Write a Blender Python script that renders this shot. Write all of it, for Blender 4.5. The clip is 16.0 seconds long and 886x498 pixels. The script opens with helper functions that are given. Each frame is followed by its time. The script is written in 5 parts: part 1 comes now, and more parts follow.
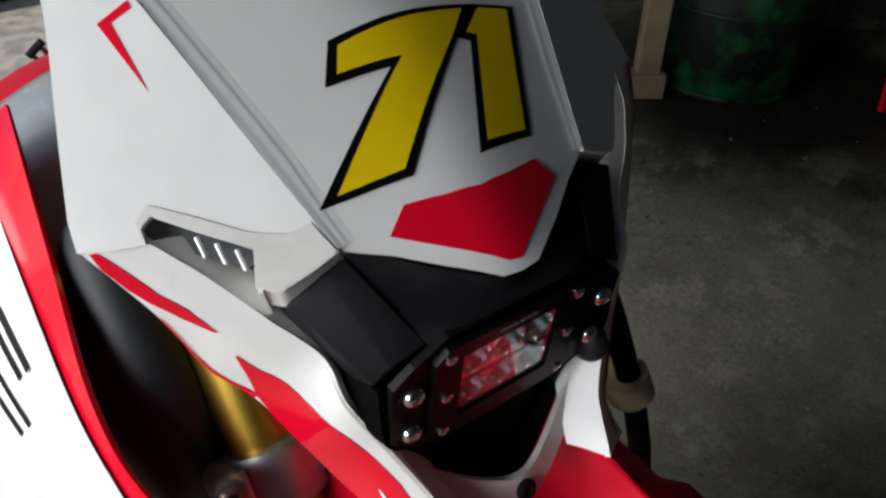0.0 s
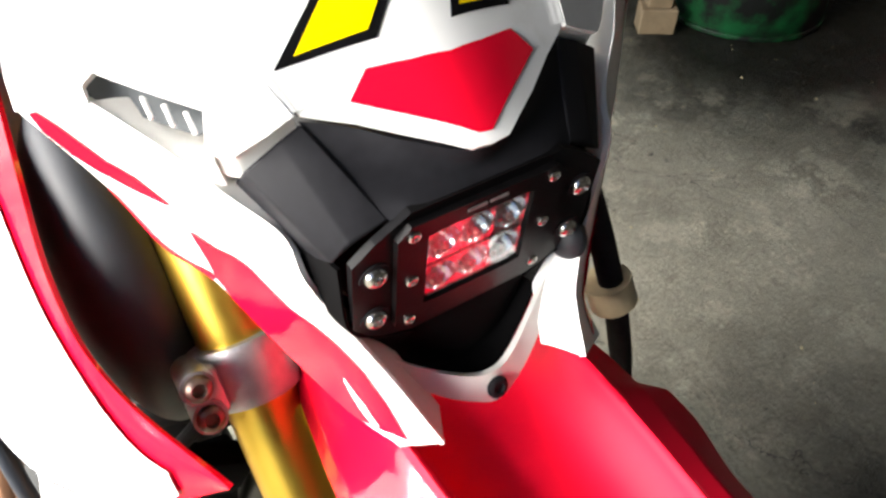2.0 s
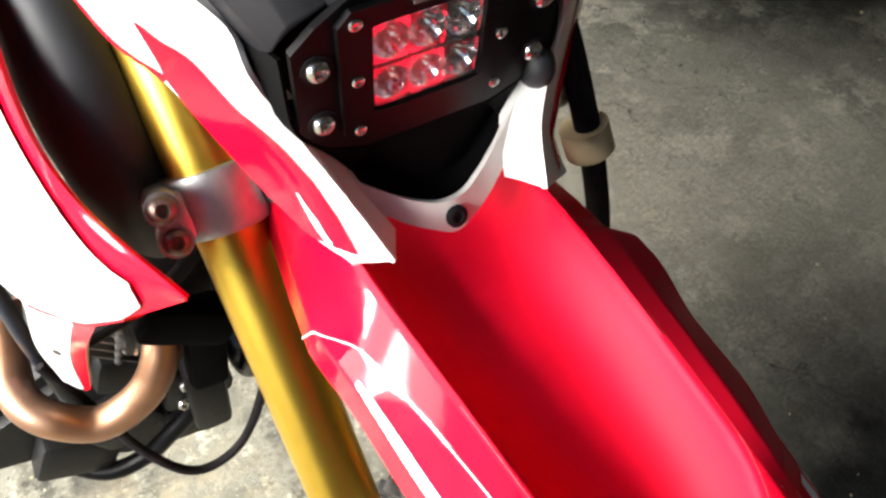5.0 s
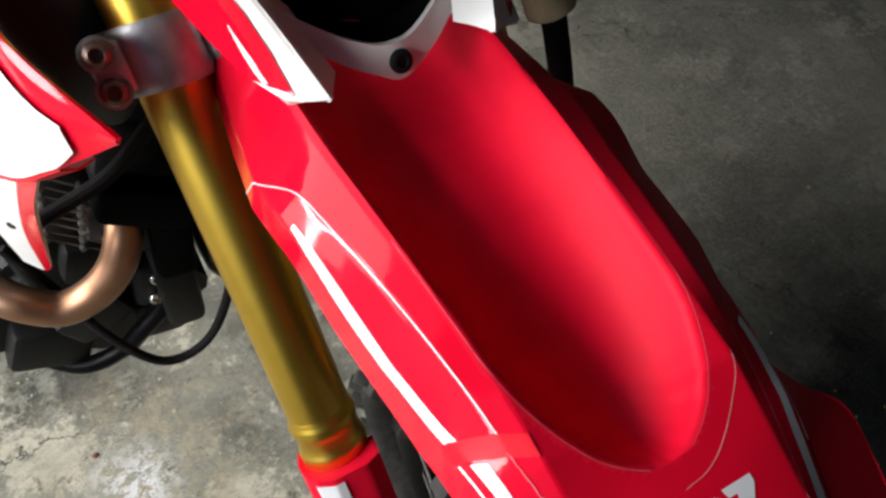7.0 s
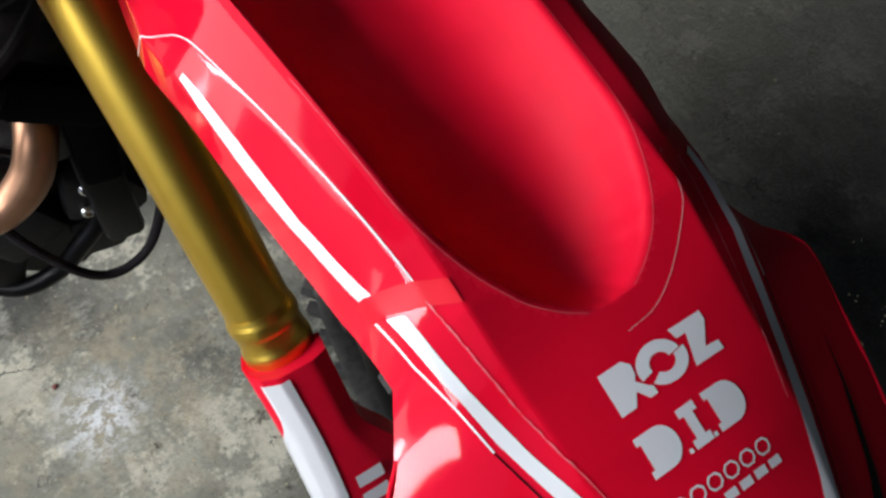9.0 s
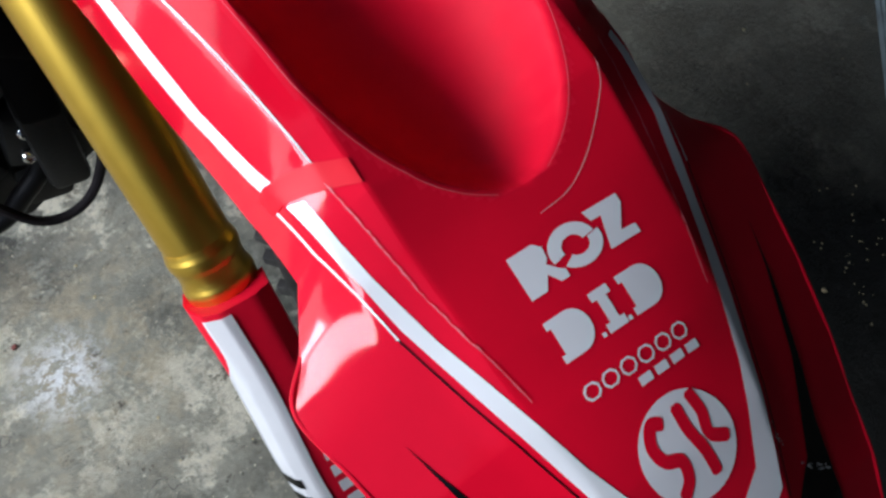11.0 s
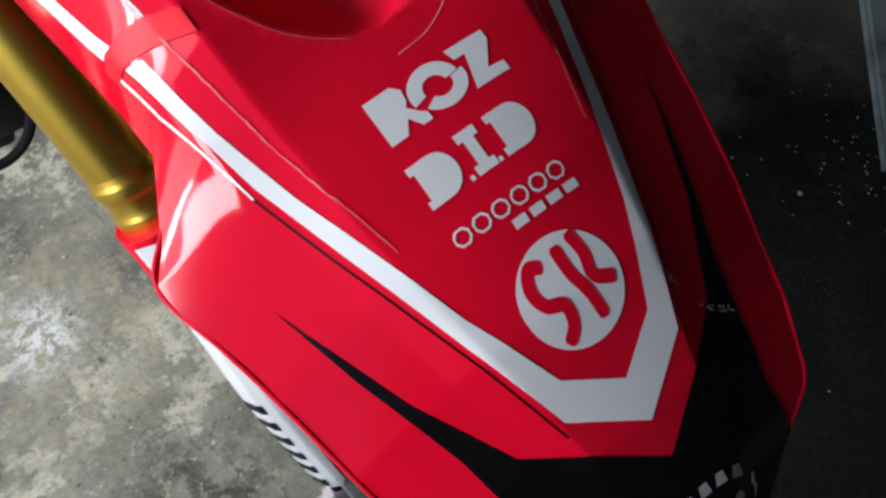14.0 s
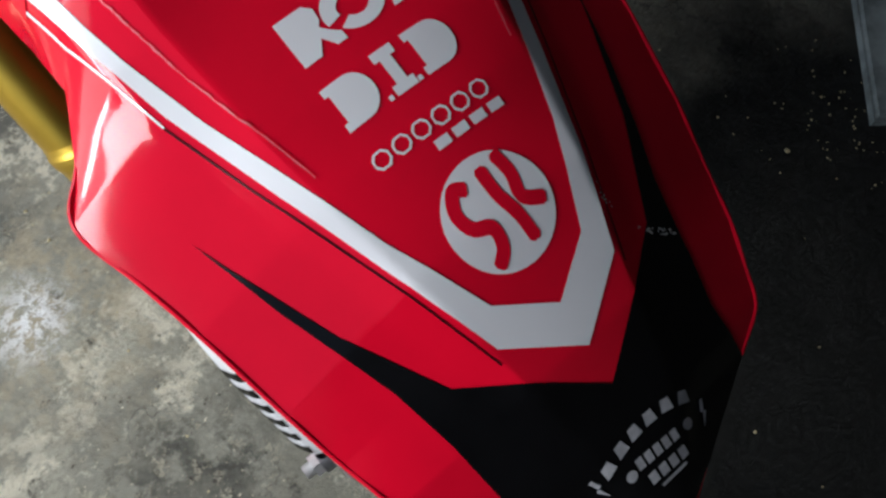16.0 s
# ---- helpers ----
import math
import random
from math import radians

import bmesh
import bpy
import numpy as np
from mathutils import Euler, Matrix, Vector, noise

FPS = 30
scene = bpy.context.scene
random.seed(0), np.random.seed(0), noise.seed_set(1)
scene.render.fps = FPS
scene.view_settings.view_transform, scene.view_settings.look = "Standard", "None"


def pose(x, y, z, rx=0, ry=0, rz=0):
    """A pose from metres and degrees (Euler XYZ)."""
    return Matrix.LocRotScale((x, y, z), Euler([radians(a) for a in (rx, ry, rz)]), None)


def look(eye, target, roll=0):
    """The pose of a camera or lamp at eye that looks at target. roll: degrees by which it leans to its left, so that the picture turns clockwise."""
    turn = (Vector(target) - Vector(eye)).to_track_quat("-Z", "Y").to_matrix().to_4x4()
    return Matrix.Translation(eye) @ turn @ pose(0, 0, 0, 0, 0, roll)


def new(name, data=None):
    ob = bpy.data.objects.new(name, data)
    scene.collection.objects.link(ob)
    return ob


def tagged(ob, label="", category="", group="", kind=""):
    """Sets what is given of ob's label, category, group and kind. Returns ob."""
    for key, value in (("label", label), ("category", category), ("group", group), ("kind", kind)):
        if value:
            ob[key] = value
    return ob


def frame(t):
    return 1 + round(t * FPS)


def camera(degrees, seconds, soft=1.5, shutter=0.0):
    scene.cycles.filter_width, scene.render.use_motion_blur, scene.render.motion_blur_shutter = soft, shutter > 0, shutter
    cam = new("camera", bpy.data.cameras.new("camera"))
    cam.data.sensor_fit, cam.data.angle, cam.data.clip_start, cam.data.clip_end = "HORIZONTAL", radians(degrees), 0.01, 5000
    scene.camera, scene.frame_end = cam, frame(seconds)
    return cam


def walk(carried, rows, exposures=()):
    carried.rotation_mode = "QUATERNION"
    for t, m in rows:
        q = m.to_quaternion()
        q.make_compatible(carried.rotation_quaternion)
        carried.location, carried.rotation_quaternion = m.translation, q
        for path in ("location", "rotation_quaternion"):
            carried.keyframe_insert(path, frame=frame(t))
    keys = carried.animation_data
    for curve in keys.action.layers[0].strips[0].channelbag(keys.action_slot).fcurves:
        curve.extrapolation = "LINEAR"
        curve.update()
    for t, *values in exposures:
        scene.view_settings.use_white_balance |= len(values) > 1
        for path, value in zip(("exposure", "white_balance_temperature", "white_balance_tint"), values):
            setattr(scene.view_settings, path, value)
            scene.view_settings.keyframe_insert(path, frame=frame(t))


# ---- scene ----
cam = camera(64.0, 16.0, soft=2.6)
PATH = [
    (0, (-0.148, -0.152, 1.222), (0.693, 1.128, -0.064), -1.1),
    (0.5, (-0.145, -0.154, 1.214), (0.676, 1.104, -0.105), -1.1),
    (1, (-0.143, -0.157, 1.21), (0.666, 1.09, -0.128), -0.9),
    (1.5, (-0.141, -0.161, 1.201), (0.646, 1.065, -0.17), -0.6),
    (2, (-0.138, -0.166, 1.19), (0.632, 1.034, -0.213), -0.2),
    (2.5, (-0.135, -0.172, 1.181), (0.61, 1.009, -0.251), -0.8),
    (3, (-0.134, -0.177, 1.172), (0.605, 0.962, -0.296), 0.3),
    (3.5, (-0.135, -0.182, 1.166), (0.584, 0.944, -0.323), 0.2),
    (4, (-0.132, -0.189, 1.161), (0.549, 0.935, -0.347), -0.7),
    (4.2, (-0.13, -0.193, 1.159), (0.533, 0.931, -0.356), -1.1),
    (6.3, (-0.12, -0.244, 1.131), (0.443, 0.804, -0.477), 0.8),
    (6.5, (-0.118, -0.247, 1.126), (0.432, 0.785, -0.497), -0.1),
    (7, (-0.115, -0.253, 1.115), (0.437, 0.743, -0.528), 0.0),
    (7.5, (-0.111, -0.258, 1.103), (0.434, 0.691, -0.571), 0.3),
    (8, (-0.107, -0.261, 1.089), (0.415, 0.636, -0.621), -0.6),
    (8.5, (-0.104, -0.265, 1.076), (0.411, 0.58, -0.663), -0.4),
    (9, (-0.1, -0.272, 1.067), (0.426, 0.543, -0.682), 0.4),
    (9.2, (-0.099, -0.275, 1.062), (0.441, 0.517, -0.693), 1.6),
    (11.3, (-0.087, -0.304, 1.041), (0.442, 0.402, -0.754), 2.6),
    (11.5, (-0.085, -0.306, 1.039), (0.443, 0.386, -0.761), 2.6),
    (12, (-0.081, -0.314, 1.038), (0.434, 0.369, -0.77), 1.9),
    (12.5, (-0.076, -0.323, 1.034), (0.429, 0.326, -0.789), 2.0),
    (13, (-0.073, -0.33, 1.029), (0.409, 0.297, -0.808), 1.0),
    (13.5, (-0.072, -0.336, 1.023), (0.398, 0.279, -0.821), -0.0),
    (14, (-0.07, -0.341, 1.02), (0.391, 0.273, -0.827), -1.3),
    (14.5, (-0.067, -0.348, 1.017), (0.38, 0.276, -0.829), -3.2),
    (15, (-0.064, -0.354, 1.015), (0.381, 0.262, -0.835), -3.7),
    (15.5, (-0.062, -0.36, 1.011), (0.382, 0.229, -0.848), -3.0),
    (16, (-0.061, -0.364, 1.008), (0.366, 0.211, -0.86), -3.6),
]
# the camera's own brightening and darkening on the way: seconds, stops, kelvin, tint
EXPOSURE = [(0.0, -0.75, 6300, 10), (0.9, -0.5, 6350, 10), (1.5, 0.85, 6700, 10), (2.1, 1.6, 6800, 10), (3.0, 2.05, 6900, 10), (3.5, 2.12, 7000, 10), (4.2, 1.9, 7000, 10),
            (6.3, 0.1, 6450, 10), (7.0, -0.2, 6400, 10), (9.0, -0.4, 6050, 10), (11.5, -0.38, 5700, 10), (12.5, -0.25, 5800, 10), (16.0, -0.40, 6050, 10)]
walk(cam, [(t, look(eye, target, roll)) for t, eye, target, roll in PATH], EXPOSURE)
# ---- light ----
world = bpy.data.worlds.new("world")
scene.world = world
world.use_nodes = True
wn = world.node_tree
sky = wn.nodes.new("ShaderNodeTexSky")
sky.sky_type, sky.sun_disc = "NISHITA", False
sky.sun_elevation, sky.sun_rotation = radians(67), radians(-13)
wn.links.new(sky.outputs[0], wn.nodes["Background"].inputs[0])
wn.nodes["Background"].inputs[1].default_value = 0.10

sun = new("sun", bpy.data.lights.new("sun", "SUN"))
sun.data.energy, sun.data.angle, sun.data.color = 2.5, radians(1.0), (1.0, 0.96, 0.9)
sun.matrix_world = look((-0.8, 3.6, 9), (0, 0, 0))
# daylight through the open west side, under the roof's edge
door = new("open_side_light", bpy.data.lights.new("open_side_light", "AREA"))
door.data.shape, door.data.size, door.data.size_y, door.data.energy, door.data.color = "RECTANGLE", 1.15, 0.46, 34.0, (1.0, 0.98, 0.96)
door.matrix_world = look((-1.24, 0.06, 1.39), (0.0, 0.0, 0.90))
# the sunlit yard beyond, low in the same opening
yard = new("yard_light", bpy.data.lights.new("yard_light", "AREA"))
yard.data.shape, yard.data.size, yard.data.size_y, yard.data.energy, yard.data.color = "RECTANGLE", 0.66, 0.115, 8.5, (0.97, 0.99, 1.0)
yard.matrix_world = look((-1.35, 0.74, 1.075), (0.0, -0.1, 0.86))
# the bright sky over the yard, filling the opening up to the roof's edge
open_sky = new("open_sky_light", bpy.data.lights.new("open_sky_light", "AREA"))
open_sky.data.shape, open_sky.data.size, open_sky.data.size_y, open_sky.data.energy, open_sky.data.color = "RECTANGLE", 1.45, 1.90, 24.0, (1.0, 0.965, 0.91)
open_sky.matrix_world = look((-1.62, 1.10, 1.46), (0.0, 0.0, 1.0))


# ---- materials ----
def material(name, colour, rough=0.5, metal=0.0, coat=0.0, spec=0.5, noise_scale=60.0, vary=0.12, bump=0.0, bump_scale=300.0,
             stain=None, stain_scale=6.0, stain_low=0.5, stain_high=0.7, rough_vary=0.1):
    """A surface with a mottled colour, fine relief and, where given, stains of a second colour."""
    m = bpy.data.materials.new(name)
    m.use_nodes = True
    t = m.node_tree
    p = t.nodes["Principled BSDF"]
    p.inputs["Metallic"].default_value = metal
    p.inputs["Specular IOR Level"].default_value = spec
    p.inputs["Coat Weight"].default_value = coat
    p.inputs["Coat Roughness"].default_value = 0.06
    co = t.nodes.new("ShaderNodeTexCoord")
    n1 = t.nodes.new("ShaderNodeTexNoise")
    n1.inputs["Scale"].default_value, n1.inputs["Detail"].default_value = noise_scale, 6.0
    t.links.new(co.outputs["Object"], n1.inputs["Vector"])
    ramp = t.nodes.new("ShaderNodeValToRGB")
    ramp.color_ramp.elements[0].position, ramp.color_ramp.elements[1].position = 0.3, 0.7
    ramp.color_ramp.elements[0].color = (*[c * (1 - vary) for c in colour], 1)
    ramp.color_ramp.elements[1].color = (*[min(c * (1 + vary), 1) for c in colour], 1)
    t.links.new(n1.outputs["Fac"], ramp.inputs[0])
    out = ramp.outputs[0]
    if stain:
        n2 = t.nodes.new("ShaderNodeTexNoise")
        n2.inputs["Scale"].default_value, n2.inputs["Detail"].default_value, n2.inputs["Roughness"].default_value = stain_scale, 8.0, 0.65
        t.links.new(co.outputs["Object"], n2.inputs["Vector"])
        r2 = t.nodes.new("ShaderNodeMapRange")
        r2.inputs["From Min"].default_value, r2.inputs["From Max"].default_value = stain_low, stain_high
        t.links.new(n2.outputs["Fac"], r2.inputs["Value"])
        mix = t.nodes.new("ShaderNodeMix")
        mix.data_type = "RGBA"
        t.links.new(r2.outputs[0], mix.inputs["Factor"])
        t.links.new(out, mix.inputs["A"])
        mix.inputs["B"].default_value = (*stain, 1)
        out = mix.outputs["Result"]
    t.links.new(out, p.inputs["Base Color"])
    rr = t.nodes.new("ShaderNodeMapRange")
    rr.inputs["To Min"].default_value, rr.inputs["To Max"].default_value = max(rough - rough_vary, 0.02), min(rough + rough_vary, 1)
    t.links.new(n1.outputs["Fac"], rr.inputs["Value"])
    t.links.new(rr.outputs[0], p.inputs["Roughness"])
    if bump:
        n3 = t.nodes.new("ShaderNodeTexNoise")
        n3.inputs["Scale"].default_value, n3.inputs["Detail"].default_value = bump_scale, 5.0
        t.links.new(co.outputs["Object"], n3.inputs["Vector"])
        b = t.nodes.new("ShaderNodeBump")
        b.inputs["Strength"].default_value, b.inputs["Distance"].default_value = bump, 0.002
        t.links.new(n3.outputs["Fac"], b.inputs["Height"])
        t.links.new(b.outputs[0], p.inputs["Normal"])
    return m


RED = material("red_plastic", (0.70, 0.005, 0.027), 0.45, spec=0.08, noise_scale=40, vary=0.06, rough_vary=0.03, bump=0.02, bump_scale=500)
RED_BARE = material("bare_red_plastic", (0.70, 0.008, 0.022), 0.42, spec=0.14, noise_scale=40, vary=0.05, rough_vary=0.03)
RED_FILM = material("red_film", (0.70, 0.003, 0.023), 0.09, spec=0.40, noise_scale=30, vary=0.05, rough_vary=0.05, bump=0.05, bump_scale=60)
WHITE = material("white_plastic", (0.76, 0.76, 0.74), 0.32, coat=0.2, noise_scale=50, vary=0.03, bump=0.02, stain=(0.55, 0.53, 0.48), stain_scale=14, stain_low=0.62, stain_high=0.85)
WHITE_FILM = material("white_film", (0.78, 0.78, 0.79), 0.25, coat=0.3, noise_scale=40, vary=0.02, rough_vary=0.05)
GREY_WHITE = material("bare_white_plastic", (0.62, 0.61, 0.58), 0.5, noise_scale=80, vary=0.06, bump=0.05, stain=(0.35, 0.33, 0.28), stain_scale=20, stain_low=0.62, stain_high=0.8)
YELLOW = material("yellow_film", (0.80, 0.58, 0.0), 0.3, coat=0.3, noise_scale=40, vary=0.03, rough_vary=0.05)
BLACK_FILM = material("black_film", (0.004, 0.004, 0.0045), 0.22, spec=0.25, noise_scale=60, vary=0.2, rough_vary=0.06)
BLACK = material("black_plastic", (0.0085, 0.0085, 0.0105), 0.64, spec=0.15, noise_scale=200, vary=0.2, bump=0.06, bump_scale=1500)
BLACK_PAINT = material("black_painted_metal", (0.0032, 0.0030, 0.0033), 0.36, coat=0.0, spec=0.11, noise_scale=150, vary=0.2, bump=0.05, bump_scale=600)
MATT_BLACK = material("matt_black_plastic", (0.0022, 0.0021, 0.0023), 0.75, spec=0.04, noise_scale=200, vary=0.2, bump=0.08, bump_scale=1200)
SATIN_BLACK = material("satin_black_plastic", (0.016, 0.018, 0.022), 0.58, spec=0.4, noise_scale=90, vary=0.15, bump=0.03, bump_scale=900)
TYRE = material("dusty_tyre_rubber", (0.034, 0.032, 0.030), 0.72, spec=0.3, noise_scale=90, vary=0.35, bump=0.2, bump_scale=400, stain=(0.075, 0.070, 0.060), stain_scale=30, stain_low=0.5, stain_high=0.75)
RUBBER = material("rubber", (0.011, 0.009, 0.010), 0.75, spec=0.12, noise_scale=120, vary=0.3, bump=0.3, bump_scale=400, stain=(0.045, 0.036, 0.034), stain_scale=26, stain_low=0.55, stain_high=0.75)
GOLD = material("gold_anodised_tube", (0.76, 0.50, 0.075), 0.36, metal=1.0, noise_scale=70, vary=0.03, rough_vary=0.02, bump=0.01)
SILVER = material("cast_aluminium", (0.42, 0.42, 0.43), 0.42, metal=0.85, noise_scale=90, vary=0.15, bump=0.15, bump_scale=500, stain=(0.16, 0.15, 0.14), stain_scale=30, stain_low=0.55, stain_high=0.75)
RUST_RED = material("red_brown_paint", (0.20, 0.05, 0.035), 0.55, noise_scale=120, vary=0.25)
RUST = material("weathered_bolt", (0.16, 0.11, 0.09), 0.4, metal=0.8, noise_scale=200, vary=0.3)
ZINC = material("zinc_plate", (0.66, 0.66, 0.65), 0.38, metal=0.6, noise_scale=150, vary=0.1)
STEEL = material("bright_steel", (0.62, 0.60, 0.58), 0.2, metal=1.0, noise_scale=150, vary=0.1)
COPPER = material("heat_browned_pipe", (0.36, 0.19, 0.11), 0.40, metal=0.85, noise_scale=30, vary=0.2, rough_vary=0.1, stain=(0.25, 0.17, 0.13), stain_scale=15, stain_low=0.5, stain_high=0.75)
ENGINE = material("dark_engine_metal", (0.006, 0.006, 0.006), 0.55, metal=0.0, spec=0.3, noise_scale=60, vary=0.3, bump=0.2, stain=(0.022, 0.020, 0.017), stain_scale=25, stain_low=0.55, stain_high=0.8)
FIN = material("cooling_fin_metal", (0.13, 0.13, 0.125), 0.5, metal=0.6, noise_scale=80, vary=0.2)
TAPE = material("beige_band", (0.42, 0.34, 0.20), 0.55, noise_scale=80, vary=0.12, bump=0.1)
CHROME = material("reflector_chrome", (0.90, 0.90, 0.91), 0.10, metal=0.95, noise_scale=100, vary=0.03, rough_vary=0.02)
DRUM_GREEN = material("green_drum_paint", (0.005, 0.11, 0.03), 0.5, noise_scale=9, vary=0.35, bump=0.3, bump_scale=30, stain=(0.006, 0.007, 0.006), stain_scale=6, stain_low=0.36, stain_high=0.52)
WOOD = material("bare_timber", (0.30, 0.22, 0.13), 0.7, noise_scale=12, vary=0.25, bump=0.3, bump_scale=60, stain=(0.16, 0.11, 0.06), stain_scale=5, stain_low=0.52, stain_high=0.75)
WALL = material("rendered_wall", (0.07, 0.065, 0.055), 0.85, noise_scale=3, vary=0.25, bump=0.3, bump_scale=50)
PALE_SLAB = material("pale_concrete", (0.30, 0.34, 0.33), 0.7, spec=0.3, noise_scale=14, vary=0.25, bump=0.4, bump_scale=40, stain=(0.12, 0.135, 0.13), stain_scale=9, stain_low=0.48, stain_high=0.68)
DARK_BLOCK = material("dark_block_surface", (0.030, 0.022, 0.016), 0.8, spec=0.2, noise_scale=30, vary=0.4, bump=0.3, bump_scale=90)
DARK_BLUE = material("dark_blue_painted_tube", (0.012, 0.016, 0.026), 0.35, spec=0.4, noise_scale=60, vary=0.2)
ROOF = material("roof_sheet", (0.045, 0.045, 0.045), 0.7, noise_scale=4, vary=0.25)
GROUND = material("outdoor_gravel", (0.58, 0.53, 0.44), 0.9, noise_scale=14, vary=0.35, bump=0.6, bump_scale=40)
VENT_DARK = material("vent_dark_grey", (0.06, 0.066, 0.07), 0.6, spec=0.3, noise_scale=120, vary=0.15)
TANK_GREY = material("grey_tank_plastic", (0.34, 0.36, 0.38), 0.24, coat=0.3, noise_scale=40, vary=0.08)


def concrete():
    """Worn concrete: dark grey smoothed skin, broken through to pale rough patches, with scratches."""
    m = bpy.data.materials.new("worn_concrete")
    m.use_nodes = True
    t = m.node_tree
    p = t.nodes["Principled BSDF"]
    p.inputs["Specular IOR Level"].default_value = 0.3
    co = t.nodes.new("ShaderNodeTexCoord")

    def fbm(scale, detail=8, rough=0.6, stretch=None):
        n = t.nodes.new("ShaderNodeTexNoise")
        n.inputs["Scale"].default_value, n.inputs["Detail"].default_value, n.inputs["Roughness"].default_value = scale, detail, rough
        if stretch:
            mp = t.nodes.new("ShaderNodeMapping")
            mp.inputs["Scale"].default_value = stretch
            t.links.new(co.outputs["Object"], mp.inputs["Vector"])
            t.links.new(mp.outputs[0], n.inputs["Vector"])
        else:
            t.links.new(co.outputs["Object"], n.inputs["Vector"])
        return n.outputs["Fac"]

    def span(v, a, b, lo=0.0, hi=1.0):
        r = t.nodes.new("ShaderNodeMapRange")
        for k, q in (("From Min", a), ("From Max", b), ("To Min", lo), ("To Max", hi)):
            r.inputs[k].default_value = q
        t.links.new(v, r.inputs["Value"])
        return r.outputs[0]

    def mix(fac, a, b):
        x = t.nodes.new("ShaderNodeMix")
        x.data_type = "RGBA"
        t.links.new(fac, x.inputs["Factor"])
        for s, v in (("A", a), ("B", b)):
            if isinstance(v, tuple):
                x.inputs[s].default_value = (*v, 1)
            else:
                t.links.new(v, x.inputs[s])
        return x.outputs["Result"]

    base = mix(span(fbm(2.6, 10, 0.62), 0.40, 0.62), (0.072, 0.070, 0.055), (0.430, 0.412, 0.315))
    base = mix(span(fbm(9.0, 12, 0.72), 0.485, 0.545), base, (0.290, 0.282, 0.220))
    base = mix(span(fbm(4.6, 14, 0.76), 0.530, 0.570), base, (0.620, 0.580, 0.440))
    base = mix(span(fbm(26, 12, 0.80), 0.550, 0.600), base, (0.480, 0.440, 0.320))
    base = mix(span(fbm(2.2, 9, 0.66, (1, 3, 1)), 0.54, 0.74), base, (0.150, 0.148, 0.122))
    base = mix(span(fbm(13.0, 11, 0.76), 0.575, 0.635), base, (0.085, 0.078, 0.060))
    base = mix(span(fbm(110, 6, 0.7), 0.63, 0.70), base, (0.844, 0.768, 0.549))
    base = mix(span(fbm(50, 8, 0.75), 0.61, 0.66), base, (0.071, 0.063, 0.048))

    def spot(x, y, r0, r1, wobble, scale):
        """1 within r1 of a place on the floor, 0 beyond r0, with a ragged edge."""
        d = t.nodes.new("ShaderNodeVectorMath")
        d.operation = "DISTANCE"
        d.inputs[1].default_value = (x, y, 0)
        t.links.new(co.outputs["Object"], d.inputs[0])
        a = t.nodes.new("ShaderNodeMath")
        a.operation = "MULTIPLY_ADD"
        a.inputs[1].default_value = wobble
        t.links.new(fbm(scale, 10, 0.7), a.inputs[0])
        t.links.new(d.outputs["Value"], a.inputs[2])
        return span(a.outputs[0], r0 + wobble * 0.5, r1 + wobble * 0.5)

    # light on the floor beside the wheel, painted paler; hairline cracks
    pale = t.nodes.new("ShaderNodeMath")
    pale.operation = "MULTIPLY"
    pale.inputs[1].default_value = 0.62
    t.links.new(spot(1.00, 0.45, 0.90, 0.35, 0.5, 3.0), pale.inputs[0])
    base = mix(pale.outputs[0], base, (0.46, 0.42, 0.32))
    ridge = t.nodes.new("ShaderNodeMath")
    ridge.operation = "COMPARE"
    ridge.inputs[1].default_value, ridge.inputs[2].default_value = 0.5, 0.0018
    t.links.new(fbm(2.6, 7, 0.52), ridge.inputs[0])
    crack = t.nodes.new("ShaderNodeMath")
    crack.operation = "MULTIPLY"
    t.links.new(ridge.outputs[0], crack.inputs[0])
    t.links.new(span(fbm(1.9, 4, 0.5), 0.47, 0.56), crack.inputs[1])
    base = mix(crack.outputs[0], base, (0.120, 0.112, 0.094))
    # shade painted on the front right floor, and remains of a white paint splash
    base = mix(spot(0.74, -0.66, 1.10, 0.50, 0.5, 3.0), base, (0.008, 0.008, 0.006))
    # the deep shade round the drum, put into the floor colour
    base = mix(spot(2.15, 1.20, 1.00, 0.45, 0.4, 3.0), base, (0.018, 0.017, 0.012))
    both = t.nodes.new("ShaderNodeMath")
    both.operation = "MULTIPLY"
    t.links.new(spot(-0.375, 0.262, 0.085, 0.02, 0.08, 30.0), both.inputs[0])
    t.links.new(span(fbm(48, 10, 0.8), 0.48, 0.52), both.inputs[1])
    tan = t.nodes.new("ShaderNodeMath")
    tan.operation = "MULTIPLY"
    t.links.new(spot(-0.33, 0.26, 0.26, 0.05, 0.22, 9.0), tan.inputs[0])
    t.links.new(span(fbm(17, 10, 0.75), 0.47, 0.58), tan.inputs[1])
    base = mix(tan.outputs[0], base, (0.42, 0.36, 0.24))
    base = mix(both.outputs[0], base, (0.82, 0.82, 0.78))
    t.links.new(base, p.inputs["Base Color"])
    t.links.new(span(fbm(8, 10, 0.7), 0.40, 0.62, 0.34, 0.80), p.inputs["Roughness"])
    bp = t.nodes.new("ShaderNodeBump")
    bp.inputs["Strength"].default_value, bp.inputs["Distance"].default_value = 0.9, 0.011
    t.links.new(fbm(20, 14, 0.75), bp.inputs["Height"])
    t.links.new(bp.outputs[0], p.inputs["Normal"])
    return m


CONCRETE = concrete()


